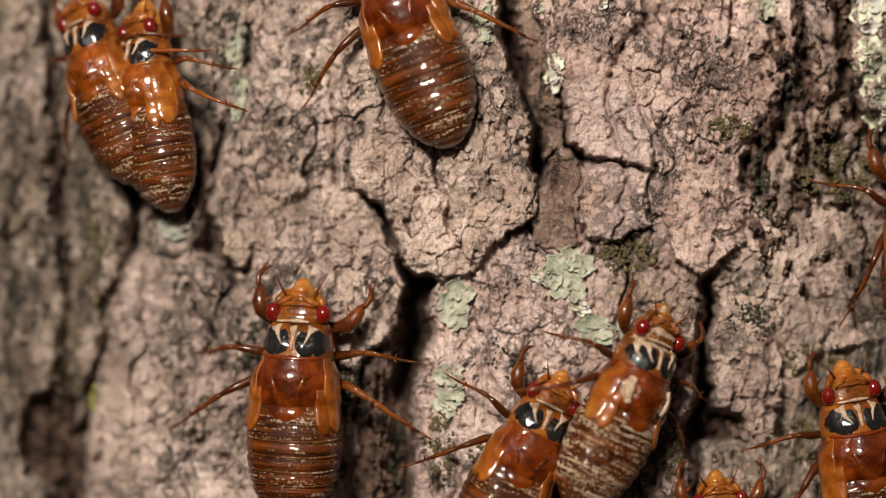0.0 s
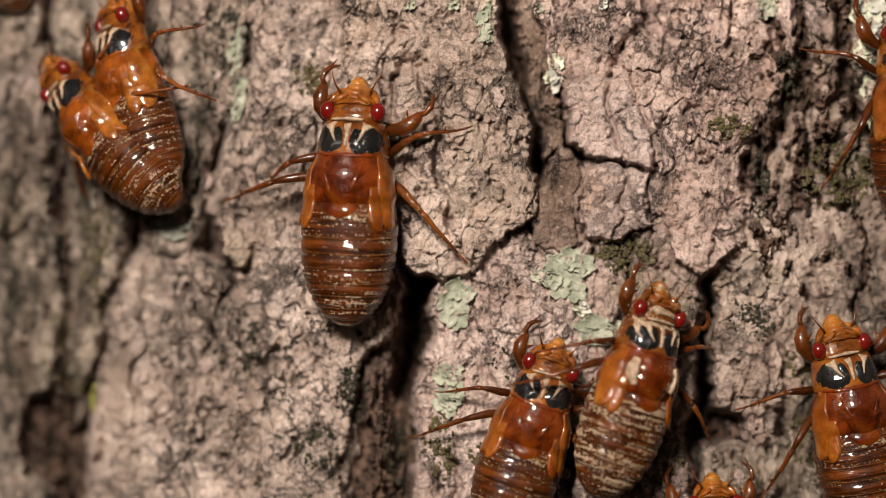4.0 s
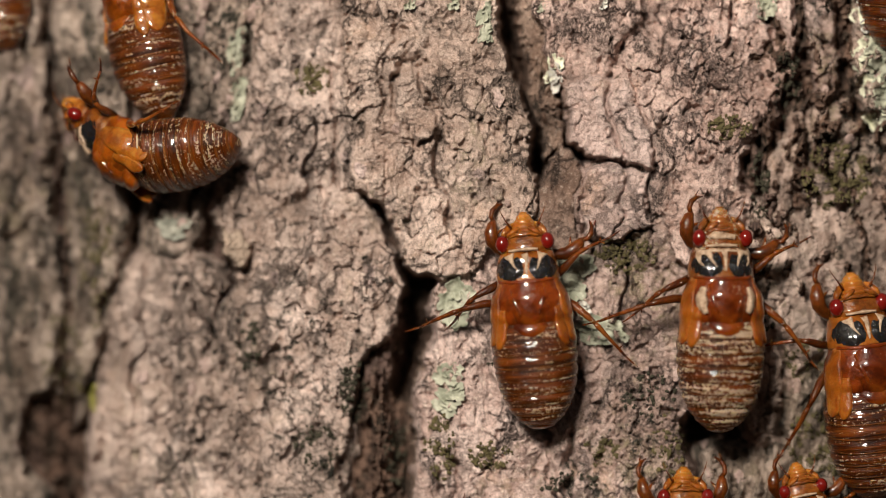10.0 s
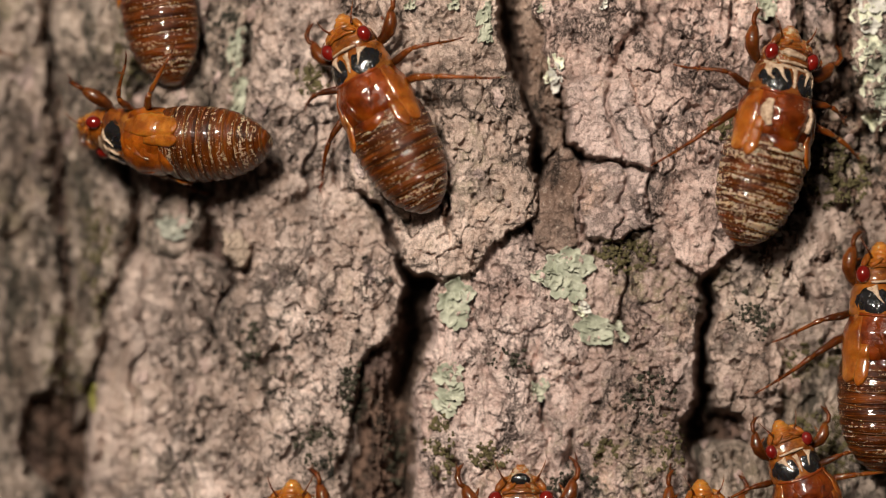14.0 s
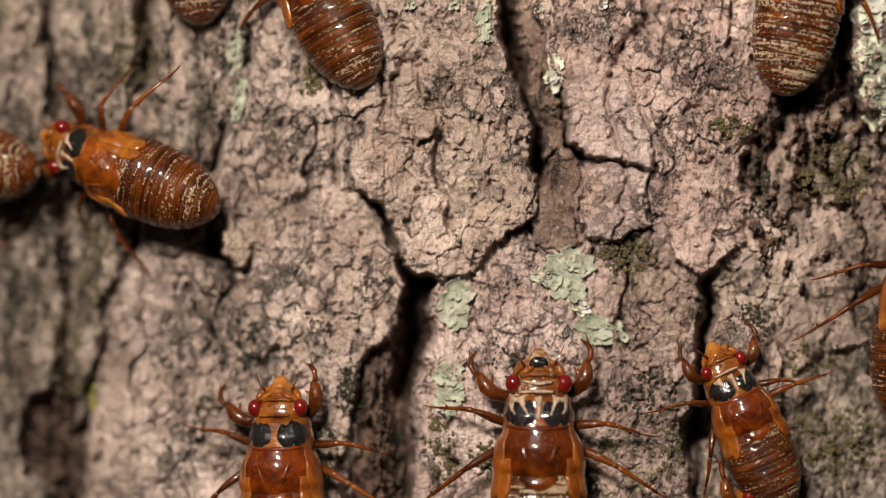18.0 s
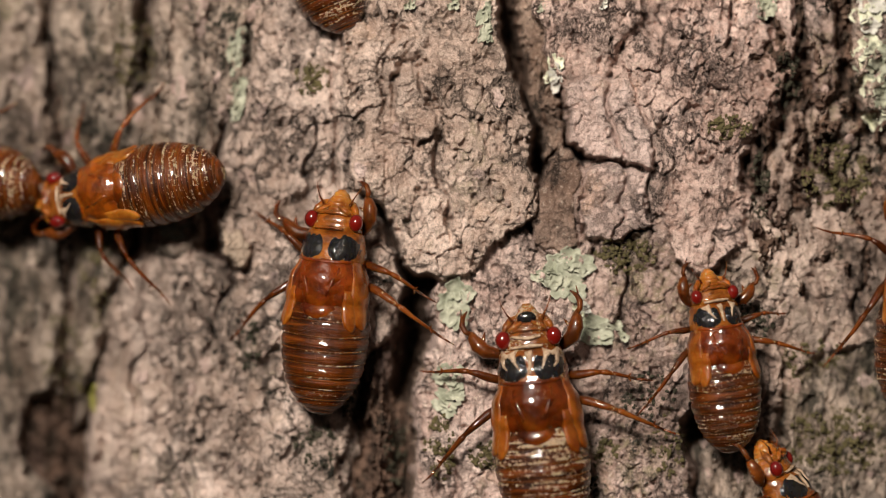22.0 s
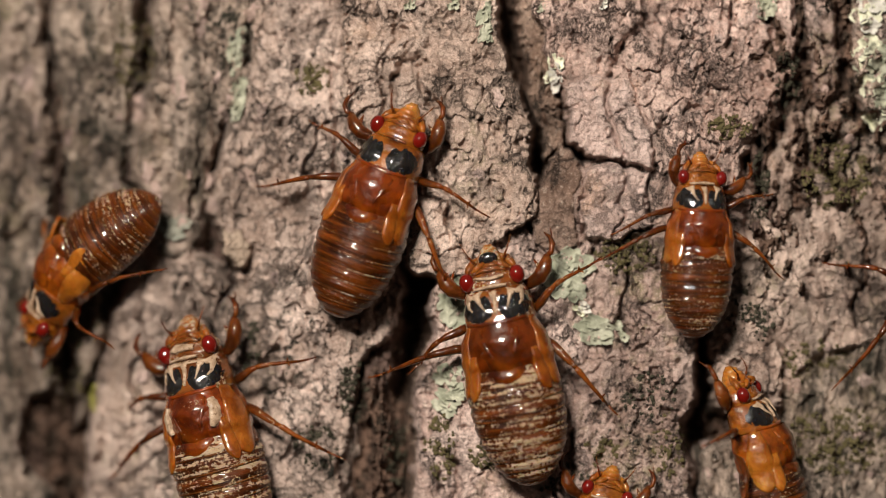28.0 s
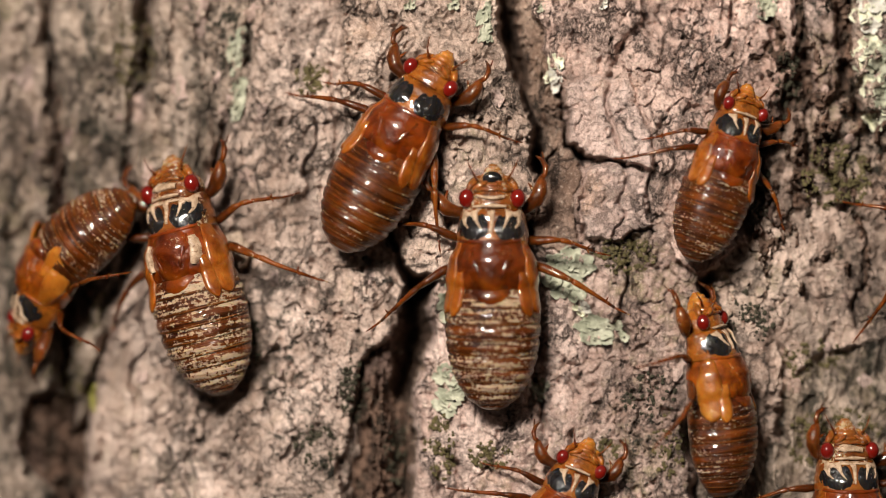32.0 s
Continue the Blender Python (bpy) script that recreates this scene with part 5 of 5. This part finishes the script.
    climb(N["j"], [(0, 1440, 1300, -10, 0), (8, 1440, 950, -10, 0), (9.5, 1435, 920, -10, 0), (10.5, 1428, 890, -12, 0), (11, 1425, 880, -14, 0), (11.5, 1417, 866, -14, 0), (12, 1414, 860, -16, 0), (12.5, 1415, 862, -18, 0), (13, 1403, 852, -20, 0), (13.5, 1395, 846, -20, 0),
                   (14, 1412, 825, -20, 0), (14.5, 1408, 823, -22, 0), (16.5, 1393, 767, -24, 0), (17, 1368, 738, -25, 0), (17.5, 1320, 697, -25, -2), (18, 1298, 683, -24, -4), (18.5, 1288, 677, -25, -4), (19, 1286, 669, -26, -4), (19.5, 1291, 652, -25, -4), (20, 1287, 625, -24, -6),
                   (20.5, 1270, 611, -18, -8), (21, 1272, 605, -18, -8), (21.5, 1271, 588, -14, -8), (22, 1272, 559, -8, -10), (22.5, 1271, 554, -6, -10), (23, 1268, 530, -3, -10), (23.5, 1242, 496, -3, -10), (24, 1240, 479, 1, -10), (24.5, 1240, 478, 1, -10), (25, 1219, 466, -1, -8),
                   (25.5, 1218, 443, 0, -8), (27.5, 1222, 376, -1, -6), (28, 1244, 351, 2, -6), (28.5, 1259, 335, 4, -8), (29, 1265, 323, 6, -8), (29.5, 1258, 309, 10, -10), (30, 1271, 306, 12, -10), (30.5, 1289, 289, 17, -12), (31, 1304, 275, 18, -12), (31.5, 1316, 247, 18, -12), (32, 1311, 227, 18, -12)], high=0.001)
    climb(N["k"], [(0, 1280, 930, -4, 0), (3.5, 1268, 932, -2, 0), (5.5, 1280, 950, 0, 0), (7.5, 1230, 935, 0, 0), (8, 1215, 912, 0, 0), (8.5, 1205, 890, 0, 0), (9, 1190, 868, 0, 0), (9.5, 1200, 905, 0, 0), (10.5, 1225, 928, 0, 0), (12, 1210, 938, 0, -10), (14.5, 1260, 948, 0, -15),
                   (16.5, 1270, 940, 0, -20), (17.5, 1330, 920, -5, -30), (19, 1385, 922, -10, -40), (20.5, 1395, 895, -15, -57), (21.5, 1390, 880, -18, -60), (22, 1398, 864, -20, -60), (22.5, 1420, 857, -22, -60), (23, 1412, 831, -22, -60), (23.5, 1406, 806, -20, -60), (24, 1392, 787, -18, -60),
                   (24.5, 1397, 787, -18, -60), (25, 1387, 782, -18, -60), (25.5, 1375, 774, -18, -60), (27.5, 1343, 750, -16, -60), (28, 1338, 736, -16, -60), (28.5, 1337, 725, -16, -60), (29, 1324, 704, -16, -60), (29.5, 1309, 687, -16, -58), (30, 1307, 678, -15, -57), (30.5, 1293, 667, -14, -56),
                   (31, 1285, 650, -13, -55), (31.5, 1281, 624, -10, -54), (32, 1267, 610, -8, -54)])
    climb(N["l"], [(0, 450, 1400, -5, 0), (20, 450, 1150, -5, 0), (23, 440, 990, -8, 0), (24.5, 432, 905, -10, 0), (25, 407, 865, -14, 4), (25.5, 369, 827, -15, 6), (27.5, 326, 715, -14, 8), (28, 341, 669, -14, 8), (28.5, 332, 629, -13, 8), (29, 340, 606, -11, 8), (29.5, 352, 577, -9, 6),
                   (30, 346, 548, -8, 6), (30.5, 343, 514, -5, 6), (31, 332, 485, -6, 6), (31.5, 309, 421, -10, 8), (32, 309, 382, -13, 8)])
    climb(N["m"], [(0, 1085, 1400, 12, 0), (20, 1085, 1250, 12, 0), (26, 1080, 1010, 14, 0), (27.5, 1068, 925, 16, 0), (28.5, 1062, 908, 18, 0), (29.5, 1050, 900, 20, 0), (30.5, 1034, 874, 22, 0), (31, 1024, 867, 22, 0), (31.5, 1026, 864, 22, 0), (32, 1016, 861, 22, 0)])
    climb(N["n"], [(0, 1630, 1400, 0, 0), (20, 1620, 1300, 0, 0), (28, 1610, 1080, 0, 0), (30, 1590, 985, -3, 0), (31, 1562, 935, -3, 0), (31.5, 1540, 888, -3, 0), (32, 1508, 845, 0, 0)])
    climb(N["o"], [(0, -25, -310, -8, 0), (3.5, -20, -265, -8, 0), (5.5, -8, -182, -8, 0), (6, -2, -172, -8, 0), (7, -8, -220, -8, 0), (8, -25, -205, -8, 0), (9, -12, -168, -8, 0), (10, -45, -175, -10, 0), (11, -42, -170, -12, 0), (12, -58, -152, -14, 0), (13, -140, -40, -28, 0), (14, -188, 42, -40, 4),
                   (14.5, -205, 76, -47, 6), (16.5, -245, 250, -80, 20), (17, -165, 258, -80, 22), (18, -165, 268, -80, 21), (19, -150, 272, -80, 20), (20, -158, 280, -81, 18),
                   (21, -165, 292, -82, 15), (22, -160, 306, -83, 12), (23, -155, 312, -84, 10), (24, -190, 380, -86, 10), (25.5, -215, 395, -88, 10), (27.5, -330, 410, -90, 10), (32, -420, 420, -90, 10)])
    climb(N["p"], [(0, 1640, 340, -4, 0), (2, 1635, 230, -4, 0), (3.5, 1625, 130, -4, 0), (5.5, 1612, 0, -3, 0), (6, 1612, -45, -2, 0), (7, 1612, -100, 0, 0), (8, 1612, -135, 2, 0), (9, 1615, -178, 3, 0), (10, 1618, -220, 4, 0), (11, 1620, -275, 4, 0), (12, 1620, -330, 4, 0), (32, 1630, -700, 0, 0)])


N = {
    "a": nymph("golden", 0.88, "amber brown cicada nymph turning aside on the mossy bark"),
    "b": nymph("golden", 0.90, "reddish brown cicada nymph climbing close beside another"),
    "c": nymph("dusty", 1.0, "large dull brown cicada nymph with a dusty ringed abdomen"),
    "d": nymph("dusty", 1.02, "amber cicada nymph with dusty rings climbing the furrowed bark"),
    "e": nymph("dusty", 0.89, "glossy amber cicada nymph with mud streaks on its collar"),
    "f": nymph("muddy", 0.92, "amber cicada nymph with dried mud on its abdomen"),
    "g": nymph("dusty", 0.95, "orange brown cicada nymph with spread legs on mossy bark"),
    "h": nymph("spotted", 1.0, "brown cicada nymph with a black snout spot and mud flecks"),
    "i": nymph("clean", 0.93, "glossy golden brown cicada nymph with red eyes"),
    "j": nymph("dusty", 0.76, "small chestnut cicada nymph with red eyes"),
    "k": nymph("golden", 0.86, "amber cicada nymph lying on its side with a golden wing pad"),
    "l": nymph("muddy", 1.02, "large brown cicada nymph with mud caked on its head"),
    "m": nymph("dusty", 0.8, "small orange cicada nymph coming up over low bark"),
    "n": nymph("muddy", 0.92, "cicada nymph with a mud-caked head climbing mossy bark"),
    "o": nymph("dusty", 0.86, "brown cicada nymph in a dim furrow of the trunk"),
    "p": nymph("clean", 0.95, "orange brown cicada nymph climbing past pale lichen"),
}
motions()
